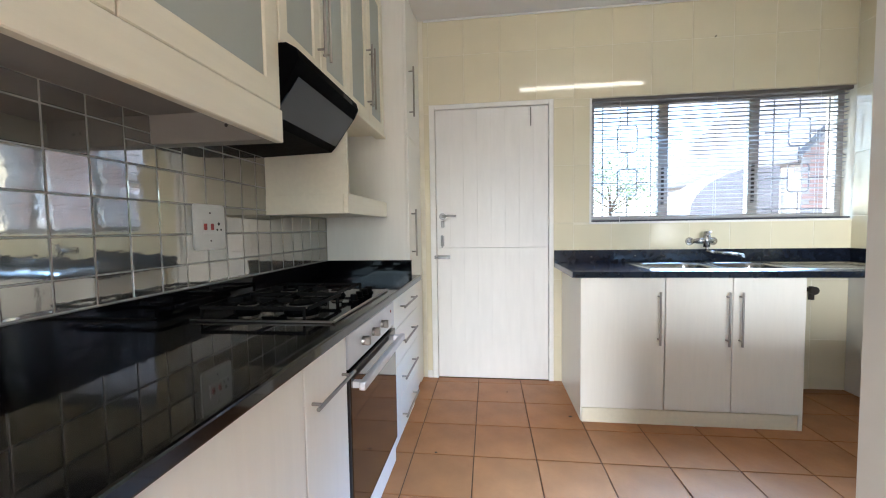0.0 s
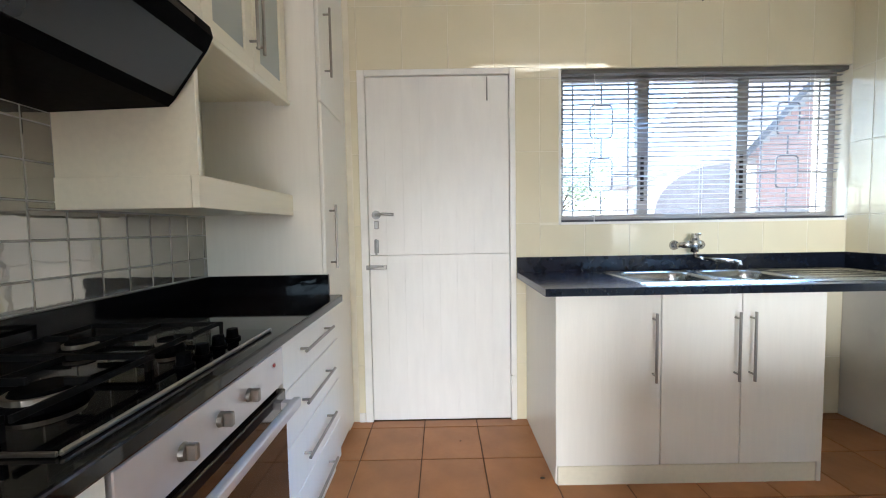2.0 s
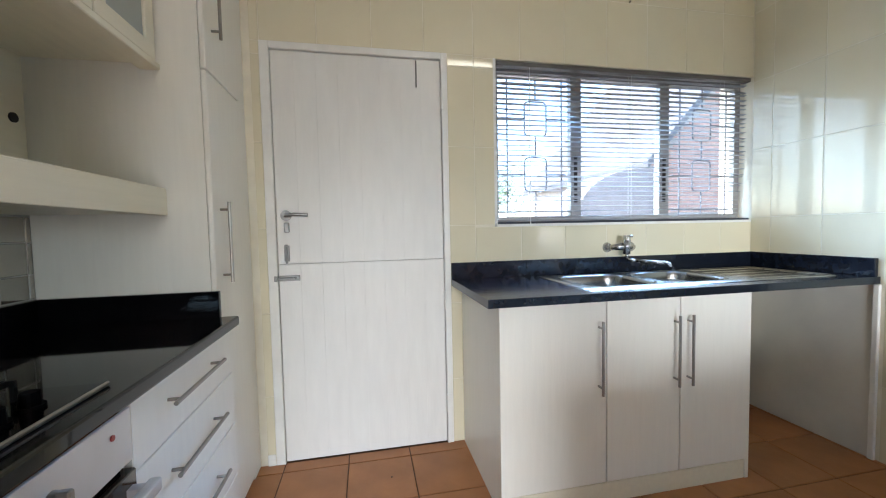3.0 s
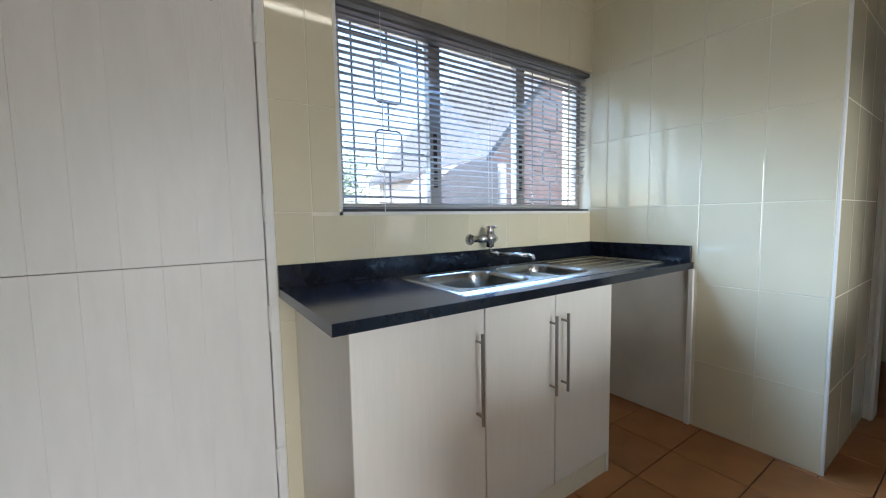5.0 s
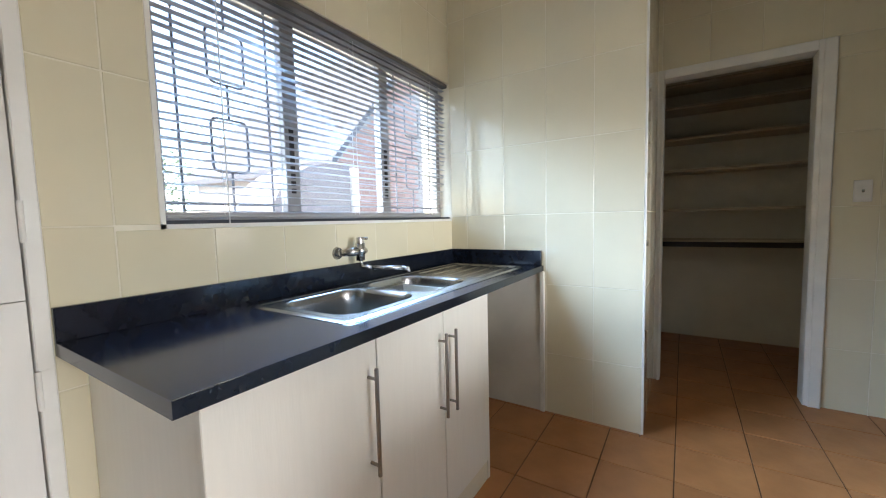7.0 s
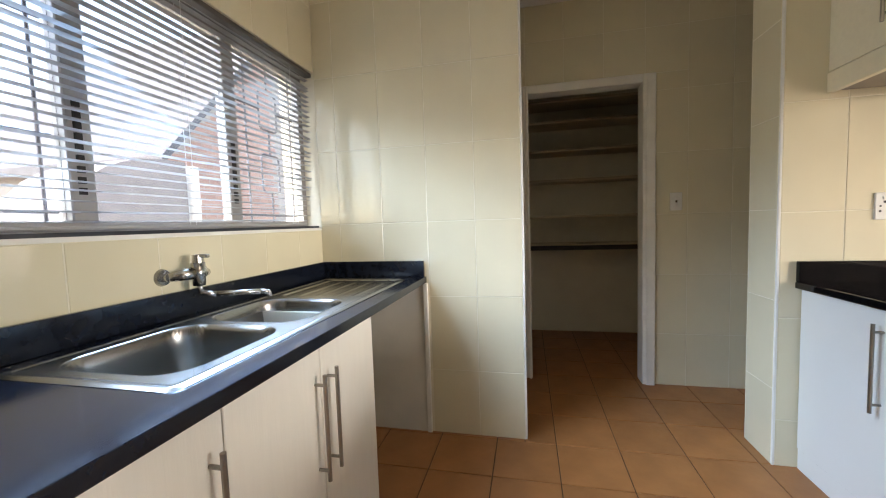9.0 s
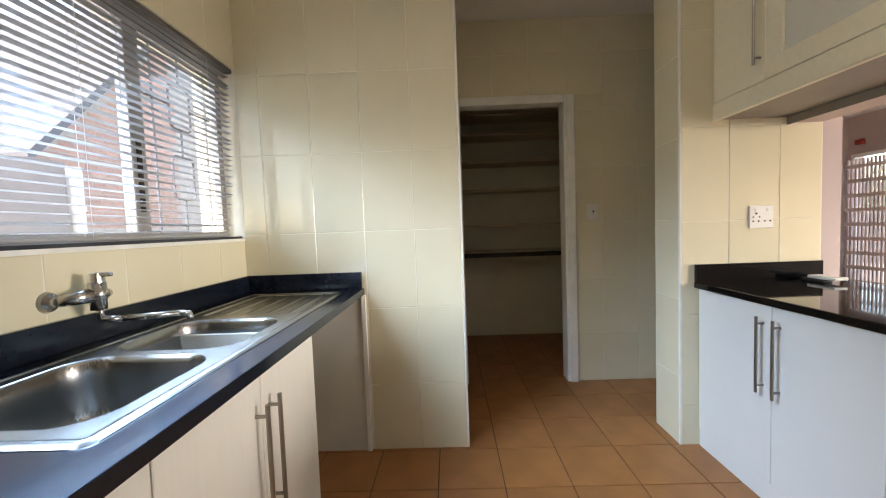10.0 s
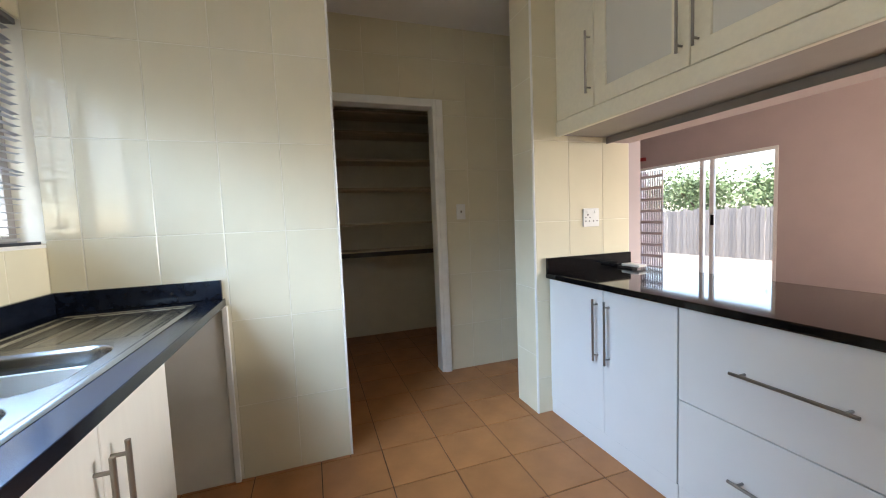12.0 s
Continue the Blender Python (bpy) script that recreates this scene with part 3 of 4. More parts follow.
for y0, y1 in ((1.11, 1.385), (1.395, 1.665)):
    g = bmesh.new()
    t, zt = 0.0036, HZ + 0.040
    yc = (y0 + y1) / 2
    for x in (-0.965, -0.765, -0.575):
        if x == -0.575 and y0 > 1.3:
            x = -0.60
        box(g, x - t, x + t, y0, y1, zt - 0.012, zt, 0.001)
    for y in (y0, y1):
        box(g, -0.965, -0.585, y - t, y + t, zt - 0.012, zt, 0.001)
        for x in (-0.96, -0.59):
            box(g, x - t, x + t, y - t, y + t, HZ, zt - 0.010)
    for x0, x1 in ((-0.965, -0.90), (-0.83, -0.70), (-0.63, -0.585)):
        box(g, x0, x1, yc - t, yc + t, zt - 0.012, zt + 0.003, 0.001)
    part("pan_support", g, M_IRON, hob, "cast iron pan support")
for y, x in ((1.415, -0.530), (1.485, -0.532), (1.555, -0.534), (1.625, -0.536)):
    bm = bmesh.new()
    rod(bm, (x, y, HZ), (x, y, HZ + 0.006), 0.021, 18)
    rod(bm, (x, y, HZ + 0.006), (x, y, HZ + 0.030), 0.016, 18, 0.014)
    part("knob", bm, M_BLACK, hob, "black control knob")

# tall cupboard
tall = thing("tall_cupboard", -0.77, 2.62, 0, "tall cream cupboard beside the back door", "cupboard")
TX = -0.498
part("body", B(XW + 0.001, TX - 0.019, Y1W, YN - 0.005, 0.10, ZC - 0.002), M_CAB, tall)
part("plinth", B(XW + 0.05, TX - 0.02, Y1W, YN - 0.005, 0, 0.10), M_CAB, tall)
for z0, z1, h0, h1 in ((0.03, 1.783, 0.995, 1.31), (1.788, 2.70, 1.925, 2.25)):
    d = part("door", B(TX - 0.018, TX, Y1W + 0.002, 2.752, z0, z1, 0.003), M_CAB, tall)
    handle(d, (TX, 2.462, h0), (TX, 2.462, h1), (0.032, 0, 0))
part("filler", B(TX - 0.018, TX - 0.006, 2.754, YN - 0.005, 0.0, ZC - 0.002), M_CAB, tall)


# wall cabinets of the west run
UX = -0.645


def framed_door(parent, y0, y1, z0, z1, glass_mat, x=UX, rail=0.062):
    """A door with stiles, rails and a frosted pane, facing +x."""
    bm = ring(bmesh.new(), y0, y1, z0, z1, x - 0.020, x, rail, 'x')
    d = part("door", bm, M_CABH, parent)
    part("pane", B(x - 0.014, x - 0.009, y0 + rail - 0.004, y1 - rail + 0.004, z0 + rail - 0.004, z1 - rail + 0.004), glass_mat, d, "frosted glass pane")
    return d


uc = thing("wall_cabinet", -0.86, 0.45, 1.46, "cream wall cabinet with frosted glass doors", "wall cabinet", "west wall cabinets")
part("body", B(XW + 0.001, UX - 0.021, Y0W, 1.112, 1.566, ZC - 0.05), M_CABH, uc)
# the shade under the cabinet is put into this board's colour
part("underside", B(XW + 0.001, UX - 0.025, Y0W, 1.056, 1.556, 1.5655), M_SHADE_BOARD, uc, "underside board, grey-brown with the shade put into its colour")
end_panel = part("end_panel", B(XW + 0.001, UX - 0.025, 1.057, 1.112, 1.462, 1.565, 0.001), M_SHADE_BOARD, uc, "grey-brown end panel")
for hx in (-0.80, -0.775):
    part("screw_hole", rod(bmesh.new(), (hx, 1.0562, 1.512), (hx, 1.060, 1.512), 0.006, 8), M_DARK, end_panel)
part("pelmet", B(UX - 0.024, UX + 0.004, Y0W, 1.113, 1.462, 1.566, 0.003), M_CABH, uc)
for y0, y1 in ((-0.19, 0.562), (0.566, 1.110)):
    framed_door(uc, y0, y1, 1.570, 2.62, M_FROST, rail=0.075)
uc2 = thing("wall_cabinet", -0.86, 1.72, 1.785, "cream wall cabinet with four narrow frosted doors", "wall cabinet", "west wall cabinets")
part("body", B(XW + 0.001, UX - 0.021, 1.116, Y1W - 0.001, 1.790, ZC - 0.05), M_CABH, uc2)
part("light_rail", B(UX - 0.06, UX + 0.006, 1.702, Y1W - 0.01, 1.765, 1.787, 0.003), M_CABH, uc2)
for i in range(4):
    y0 = 1.118 + i * 0.312
    d = framed_door(uc2, y0, y0 + 0.308, 1.790, 2.62, M_FROST, rail=0.055)
    yh = y0 + (0.285 if i % 2 == 0 else 0.024)
    handle(d, (UX, yh, 1.86), (UX, yh, 2.20), (0.032, 0, 0))
nk = thing("open_niche", -0.86, 2.03, 1.255, "cream open shelf niche under the wall cabinet", "shelf niche")
part("side", B(XW + 0.001, UX - 0.002, 1.690, 1.708, 1.260, 1.789, 0.001), M_CABH, nk)
part("shelf", B(XW + 0.001, UX - 0.004, 1.709, Y1W - 0.002, 1.335, 1.353), M_CABH, nk)
part("apron", B(UX - 0.022, UX, 1.684, Y1W - 0.002, 1.256, 1.350, 0.002), M_CABH, nk)
part("side_apron", B(XW + 0.001, UX - 0.023, 1.684, 1.689, 1.256, 1.350, 0.001), M_CABH, nk)
part("base", B(XW + 0.001, UX - 0.023, 1.709, Y1W - 0.002, 1.262, 1.272), M_CABH, nk)
part("back", B(XW + 0.001, XW + 0.012, 1.709, Y1W - 0.002, 1.354, 1.789), M_CABH, nk)
part("cable_hole", rod(bmesh.new(), (XW + 0.0125, 2.335, 1.576), (XW + 0.018, 2.335, 1.576), 0.016, 16), M_DARK, nk, "small dark round cable outlet")

hood = thing("cooker_hood", -0.83, 1.41, 1.53, "black cooker hood with grey visor", "cooker hood")
part("body", prism(bmesh.new(), [(XW + 0.003, 1.786), (-0.625, 1.786), (-0.590, 1.765), (-0.583, 1.735), (-0.600, 1.700), (-0.700, 1.565), (-0.720, 1.545), (XW + 0.003, 1.535)], 1.122, 1.684), M_BLACK, hood)
bm = prism(bmesh.new(), [(-0.604, 1.688), (-0.600, 1.685), (-0.688, 1.566), (-0.692, 1.569)], 1.150, 1.660)
part("visor", bm, M_VISOR, hood, "smoky grey glass visor")
part("switch_slot", B(-0.586, -0.580, 1.50, 1.60, 1.735, 1.750, 0.001), M_DARK, hood)


def socket(name, centre, w, h, normal, label, wide=True):
    """A plug plate in its own plane; normal 'x' faces +x, 'w' faces -x."""
    s = 1 if normal == 'x' else -1
    x, y, z = centre
    o = thing(name, x, y, z, label, "socket")
    def bx(a0, a1, y0, y1, z0, z1, bev):
        return B(min(x + s * a0, x + s * a1), max(x + s * a0, x + s * a1), y + y0, y + y1, z + z0, z + z1, bev)
    part("plate", bx(0, 0.010, -w / 2, w / 2, -h / 2, h / 2, 0.003), M_PLASTIC, o)
    for dy, dz, r in ((-0.016, 0, 0.004), (0.016, 0, 0.004), (0, 0.018, 0.0055)):
        oy = w * 0.22 if wide else 0
        part("pin_hole", rod(bmesh.new(), (x + s * 0.0095, y + dy + oy, z + dz), (x + s * 0.0112, y + dy + oy, z + dz), r, 12), M_DARK, o)
    return o


s = thing("cooker_socket", XW + Q, 1.295, 1.195, "white cooker switch and socket plate on grey tiles", "socket")
SXF = XW + Q + 0.012
plate_bm = box(bmesh.new(), XW + Q, SXF, 1.212, 1.378, 1.108, 1.283)
bmesh.ops.bevel(plate_bm, geom=[e for e in plate_bm.edges if abs(e.verts[0].co.x - e.verts[1].co.x) > 0.005], offset=0.014, segments=4, affect='EDGES', profile=0.5)
part("plate", plate_bm, M_PLASTIC, s)
inner = part("inner_frame", B(SXF - 0.001, SXF + 0.003, 1.250, 1.360, 1.172, 1.220, 0.001), M_PLASTIC, s, "raised switch insert")
for y in (1.264, 1.300):
    part("rocker", B(SXF + 0.002, SXF + 0.008, y - 0.007, y + 0.007, 1.184, 1.209, 0.002), M_RED, inner, "red rocker switch")
for y, z, q in ((1.338, 1.208, 0.0065), (1.328, 1.185, 0.0045), (1.350, 1.185, 0.0045)):
    part("pin_hole", rod(bmesh.new(), (SXF + 0.002, y, z), (SXF + 0.0036, y, z), q, 12), M_DARK, inner)
for z in (1.142, 1.250):
    part("screw", rod(bmesh.new(), (SXF - 0.001, 1.295, z), (SXF + 0.0012, 1.295, z), 0.004, 10), M_DARK, s)

# ---- sink run ----
SZ, ST = 0.912, 0.035
SF = 2.24
SX0, SX1, SY0, SY1 = 0.972, 2.365, 2.290, 2.772
HX = (1.00, 1.84, 2.325, 2.745)
sink_top = bmesh.new()
x_loops = [(0.503, 2.212), (XE - 0.001, 2.212), (XE - 0.001, YN - 0.001), (0.503, YN - 0.001)]
hole = [(HX[0], HX[2]), (HX[1], HX[2]), (HX[1], HX[3]), (HX[0], HX[3])]
for z, flip in ((SZ, False), (SZ - ST, True)):
    o = [sink_top.verts.new((*p, z)) for p in x_loops]
    i = [sink_top.verts.new((*p, z)) for p in hole]
    for k in range(4):
        q = (o[k], o[(k + 1) % 4], i[(k + 1) % 4], i[k])
        sink_top.faces.new(q[::-1] if flip else q)
    if not flip:
        top_o, top_i = o, i
    else:
        for k in range(4):
            j = (k + 1) % 4
            sink_top.faces.new((o[k], o[j], top_o[j], top_o[k]))
            sink_top.faces.new((i[j], i[k], top_i[k], top_i[j]))
rim_edges = [e for e in sink_top.edges if all(abs(v.co.y - 2.212) < 1e-4 for v in e.verts) and abs(e.verts[0].co.z - e.verts[1].co.z) < 1e-4]
bmesh.ops.bevel(sink_top, geom=rim_edges, offset=0.0015, segments=1, affect='EDGES', profile=0.5)
tagged(part("worktop", sink_top, M_LAM), "black laminate worktop with a sink set in", "worktop")
tagged(part("upstand", B(0.503, XE - 0.001, YN - 0.022, YN - 0.001, SZ, SZ + 0.090, 0.002), M_LAM), "black upstand along the tiled wall", "upstand")
tagged(part("upstand", B(XE - 0.022, XE - 0.001, 2.222, YN - 0.023, SZ, SZ + 0.090, 0.002), M_LAM), "black upstand at the end of the sink worktop", "upstand")

sc = thing("sink_cabinet", 1.16, 2.54, 0, "white sink cabinet with three doors", "cabinet")
part("side", B(0.560, 0.578, SF + 0.019, YN - 0.01, 0.0, SZ - ST - 0.001), M_CAB, sc)
part("side", B(1.745, 1.763, SF + 0.001, YN - 0.01, 0.0, SZ - ST - 0.001), M_CAB, sc)
part("bottom", B(0.579, 1.744, SF + 0.02, YN - 0.01, 0.10, 0.118), M_CAB, sc)
part("back", B(0.579, 1.744, YN - 0.022, YN - 0.011, 0.119, SZ - ST - 0.001), M_CAB, sc)
part("plinth", B(0.566, 1.743, SF + 0.004, SF + 0.018, 0.0, 0.090, 0.002), M_CABH, sc)
for x0, x1, hx in ((0.556, 1.026, 0.990), (1.030, 1.386, 1.356), (1.390, 1.746, 1.424)):
    d = part("door", B(x0, x1, SF, SF + 0.018, 0.094, SZ - ST - 0.004, 0.002), M_CAB, sc)
    hx = min(hx, x1 - 0.022)
    handle(d, (hx, SF, 0.486), (hx, SF, 0.796), (0, -0.032, 0))


def rsdf(x, y, x0, x1, y0, y1, r):
    dx, dy = abs(x - (x0 + x1) / 2) - (x1 - x0) / 2 + r, abs(y - (y0 + y1) / 2) - (y1 - y0) / 2 + r
    return math.hypot(max(dx, 0), max(dy, 0)) + min(max(dx, dy), 0) - r


def sink_height(x, y):
    z = 0.006
    edge = -rsdf(x, y, SX0, SX1, SY0, SY1, 0.03)
    z -= 0.006 * max(0, 1 - edge / 0.010)
    z -= 0.003 * min(1, max(0, (edge - 0.016) / 0.008))
    for x0, x1 in ((1.030, 1.408), (1.452, 1.812)):
        s = -rsdf(x, y, x0, x1, 2.352, 2.715, 0.085)
        if s > 0:
            q = min(1, s / 0.022)
            z -= 0.15 * (q * q * (3 - 2 * q)) + 0.006 * min(1, s / 0.15)
    if x > 1.88 and edge > 0.035 and y < 2.71:
        z -= 0.004 * min(1, (edge - 0.035) / 0.01, (x - 1.88) / 0.01)
        z += 0.0025 * max(0, math.cos((y - SY0) * 2 * math.pi / 0.085)) ** 6
    return z


sink = thing("sink", 1.70, 2.54, SZ, "stainless steel double bowl sink with drainer", "sink")
bm = bmesh.new()
nx, ny = 330, 112
grid = [[bm.verts.new((SX0 + (SX1 - SX0) * i / nx, SY0 + (SY1 - SY0) * j / ny, 0)) for j in range(ny + 1)] for i in range(nx + 1)]
for r in grid:
    for v in r:
        v.co.z = SZ + 0.0012 + sink_height(v.co.x, v.co.y)
for i in range(nx):
    for j in range(ny):
        bm.faces.new((grid[i][j], grid[i + 1][j], grid[i + 1][j + 1], grid[i][j + 1]))
part("basin", bm, M_SINK, sink, smooth=True)
for x in (1.22, 1.632):
    zb = SZ - 0.1478
    part("waste", rod(bmesh.new(), (x, 2.54, zb), (x, 2.54, zb + 0.003), 0.036, 24), M_CHROME, sink, "round steel waste")

tap = thing("mixer_tap", 1.53, YN, 1.06, "worn chrome wall mixer tap", "tap")
for x in (1.452, 1.607):
    bm = bmesh.new()
    rod(bm, (x, YN - 0.001, 1.058), (x, YN - 0.014, 1.058), 0.031, 22, 0.026)
    rod(bm, (x, YN - 0.014, 1.058), (x, YN - 0.034, 1.059), 0.014, 14)
    part("flange", bm, M_CHROME, tap)
bm = bmesh.new()
rod(bm, (1.452, YN - 0.030, 1.058), (1.53, YN - 0.074, 1.066), 0.015, 18, 0.024)
rod(bm, (1.607, YN - 0.030, 1.058), (1.53, YN - 0.074, 1.066), 0.015, 18, 0.024)
bmesh.ops.create_uvsphere(bm, u_segments=18, v_segments=10, radius=0.026, matrix=Matrix.Translation((1.53, YN - 0.074, 1.066)))
rod(bm, (1.53, YN - 0.074, 1.02), (1.53, YN - 0.074, 1.10), 0.020, 18, 0.023)
part("valve_body", bm, M_CHROME, tap, smooth=True)
bm = bmesh.new()
rod(bm, (1.53, YN - 0.074, 1.101), (1.53, YN - 0.074, 1.128), 0.021, 18, 0.018)
box(bm, 1.521, 1.539, YN - 0.120, YN - 0.070, 1.118, 1.130, 0.003)
part("lever", bm, M_CHROME, tap)
tube_pts = [(1.53, YN - 0.074, 1.03), (1.532, YN - 0.078, 0.992), (1.56, YN - 0.115, 0.984), (1.64, YN - 0.235, 0.980), (1.655, YN - 0.255, 0.975), (1.657, YN - 0.258, 0.958)]
part("spout", tube(bmesh.new(), tube_pts, 0.0095, 12), M_CHROME, tap, smooth=True)

# pipe end under the worktop
pv = thing("stop_valve", 2.215, YN, 0.75, "dark brass stop valve on the wall", "valve")
bm = rod(bmesh.new(), (2.215, YN - 0.001, 0.715), (2.215, YN - 0.06, 0.715), 0.014, 12)
rod(bm, (2.215, YN - 0.055, 0.65), (2.215, YN - 0.055, 0.74), 0.016, 12)
rod(bm, (2.215, YN - 0.06, 0.715), (2.215, YN - 0.085, 0.715), 0.028, 14)
part("valve", bm, M_DARK, pv)

# white plastered patch under the end of the worktop
structure("wall_patch", B(XE - 0.010, XE - 0.0045, 2.232, YN - 0.005, 0.0, SZ - ST - 0.002, 0.002), M_PLASTER, "rough white plastered wall under the worktop")
structure("trim", B(XE - 0.022, XE - 0.0045, 2.205, 2.230, 0.0, SZ - ST - 0.002, 0.003), M_TRIM, "white painted edge strip", "trim")

# ---- peninsula ----
PF = 0.43
PZ = 0.890
tagged(part("worktop", B(0.622, 2.459, -0.26, 0.452, PZ - 0.032, PZ, 0.006, 2), M_GRANITE), "black polished granite breakfast counter", "worktop")
tagged(part("upstand", B(2.437, 2.459, -0.205, 0.448, PZ, PZ + 0.094, 0.002), M_GRANITE), "black granite upstand against the tiled wall", "upstand")


def pen_unit(x0, x1, label):
    c = thing("base_cabinet", (x0 + x1) / 2, 0.15, 0, label, "cabinet", "peninsula cabinets")
    part("body", B(x0 + 0.001, x1 - 0.001, -0.12, PF - 0.019, 0.10, PZ - 0.033), M_GLOSS, c)
    part("plinth", B(x0, x1, PF - 0.022, PF - 0.006, 0.0, 0.100), M_GLOSS, c)
    return c


c = pen_unit(1.574, 2.450, "white gloss base cabinet with two doors")
for x0, x1, hx in ((1.576, 1.990, 1.950), (1.993, 2.448, 2.032)):
    d = part("door", B(x0, x1, PF - 0.018, PF, 0.102, PZ - 0.036, 0.002), M_GLOSS, c)
    handle(d, (hx, PF, 0.481), (hx, PF, 0.806), (0, 0.032, 0))
c = pen_unit(0.832, 1.571, "white gloss cabinet with two deep drawers")
for z0, z1, hz in ((0.474, PZ - 0.036, 0.670), (0.102, 0.470, 0.275)):
    d = part("drawer", B(0.834, 1.569, PF - 0.018, PF, z0, z1, 0.002), M_GLOSS, c)
    handle(d, (1.014, PF, hz), (1.350, PF, hz), (0, 0.034, 0))
c = pen_unit(0.622, 0.830, "narrow white gloss base cabinet")
part("door", B(0.624, 0.828, PF - 0.018, PF, 0.102, PZ - 0.036, 0.002), M_GLOSS, c)

UF = 0.352
pc = thing("wall_cabinet", 1.55, 0.15, 1.72, "cream wall cabinet over the breakfast counter", "wall cabinet")
part("body", B(0.624, 2.456, -0.028, UF - 0.021, 1.742, ZC - 0.003), M_CABH, pc)
# underside coloured dark for shade; added strip darkens the beam face behind it
part("underside", B(0.624, 2.456, -0.026, UF - 0.025, 1.731, 1.7415), M_SHADE_BOARD, pc, "underside board, grey-brown with the shade put into its colour")
part("beam_shade_board", B(0.624, 2.456, -0.029, -0.023, 1.690, 1.7305), M_SHADE_BOARD, pc, "thin dark board added for the shade on the beam face")
part("pelmet", B(0.624, 2.457, UF - 0.024, UF + 0.004, 1.722, 1.808, 0.003), M_CABH, pc)
d = part("door", B(2.133, 2.455, UF - 0.018, UF, 1.812, 2.70, 0.003), M_CABH, pc)
handle(d, (2.157, UF, 1.885), (2.157, UF, 2.205), (0, 0.032, 0))
for x0, x1, hx in ((1.593, 2.130, 1.626), (1.108, 1.590, 1.556), (0.626, 1.105, 1.073)):
    rl = 0.082
    bm = ring(bmesh.new(), x0, x1, 1.812, 2.70, UF - 0.020, UF, rl, 'y')
    d = part("door", bm, M_CABH, pc)
    part("pane", B(x0 + rl - 0.004, x1 - rl + 0.004, UF - 0.014, UF - 0.009, 1.812 + rl - 0.004, 2.70 - rl + 0.004), M_FROST_PALE, d, "pale frosted glass pane")
    handle(d, (hx, UF, 1.870), (hx, UF, 2.20), (0, 0.032, 0))

s = socket("socket", (2.46, 0.105, 1.222), 0.125, 0.118, 'w', "white double plug socket on tiled wall")
for dy in (-0.03, 0.03):
    part("rocker", B(2.447, 2.451, 0.105 + dy - 0.006, 0.105 + dy + 0.006, 1.252, 1.266, 0.001), M_PLASTIC, s)
    for ey in (-0.014, 0.014):
        part("pin_hole", rod(bmesh.new(), (2.4502, 0.105 + dy + ey, 1.200), (2.4485, 0.105 + dy + ey, 1.200), 0.0045, 10), M_DARK, s)
sw2 = thing("light_switch", 3.345, 0.646, 1.307, "white light switch on the passage wall", "switch")
part("plate", B(3.334, 3.3455, 0.608, 0.684, 1.245, 1.368, 0.003), M_PLASTIC, sw2)
for z in (1.280, 1.307, 1.334):
    part("rocker", B(3.330, 3.3345, 0.640, 0.652, z - 0.008, z + 0.008, 0.001), M_PLASTIC if z != 1.307 else M_CHROME, sw2)
rm = thing("remote_control", 2.33, -0.10, PZ, "small white and black remote on the counter", "remote")
part("case", B(2.30, 2.42, -0.12, -0.07, PZ, PZ + 0.014, 0.004), M_DARK, rm)
part("cover", B(2.25, 2.39, -0.145, -0.075, PZ + 0.0145, PZ + 0.030, 0.004), M_PLASTIC, rm)

# ---- dining room sliding door and its security gate ----
sd = thing("door_3", 5.4, -4.8, 0, "white aluminium sliding glass door to the garden", "sliding door", kind="structure")
bm = ring(bmesh.new(), SD0, SD1, 0.005, SDZ, -4.80, -4.72, 0.05, 'y')
part("door_frame", bm, M_WHITEALU, sd)
for x in (5.16, 5.34):
    part("stile", B(x - 0.035, x + 0.035, -4.79, -4.73, 0.05, SDZ - 0.05, 0.004), M_WHITEALU, sd)
part("door_handle", B(5.11, 5.15, -4.73, -4.69, 0.98, 1.16, 0.006), M_BLACK, sd, "black pull handle")
for x0, x1 in ((SD0 + 0.05, 5.125), (5.375, SD1 - 0.05)):
    p = part("pane", B(x0, x1, -4.765, -4.759, 0.05, SDZ - 0.05), M_CLEAR, sd)
    p.visible_shadow = False
gate = thing("security_gate", 6.45, -4.66, 0, "folded pale pink metal security gate", "security gate")
for i in range(12):
    part("upright", B(6.05 + i * 0.055, 6.076 + i * 0.055, -4.67, -4.645, 0.01, 2.06, 0.002), M_GATE, gate)
for i in range(9):
    z = 0.12 + i * 0.225
    part("cross_bar", B(6.04, 6.70, -4.645, -4.637, z, z + 0.055), M_GATE, gate)
al = thing("alarm_sensor", 6.72, -4.55, 2.30, "small red alarm sensor on pink wall", "sensor")
part("case", B(6.50, 6.60, -4.729, -4.66, 2.29, 2.36, 0.006), M_RED, al)

# ---- outside ----
structure("ground", B(-60, 60, -60, 60, -0.30, -0.15), M_GROUND, "pale sunlit paving and bare ground", "ground")
structure("roof", B(-1.6, 7.2, -5.3, YN + 0.24, ZC + 0.13, ZC + 0.30), M_ROOF, "roof slab of the house", "roof")


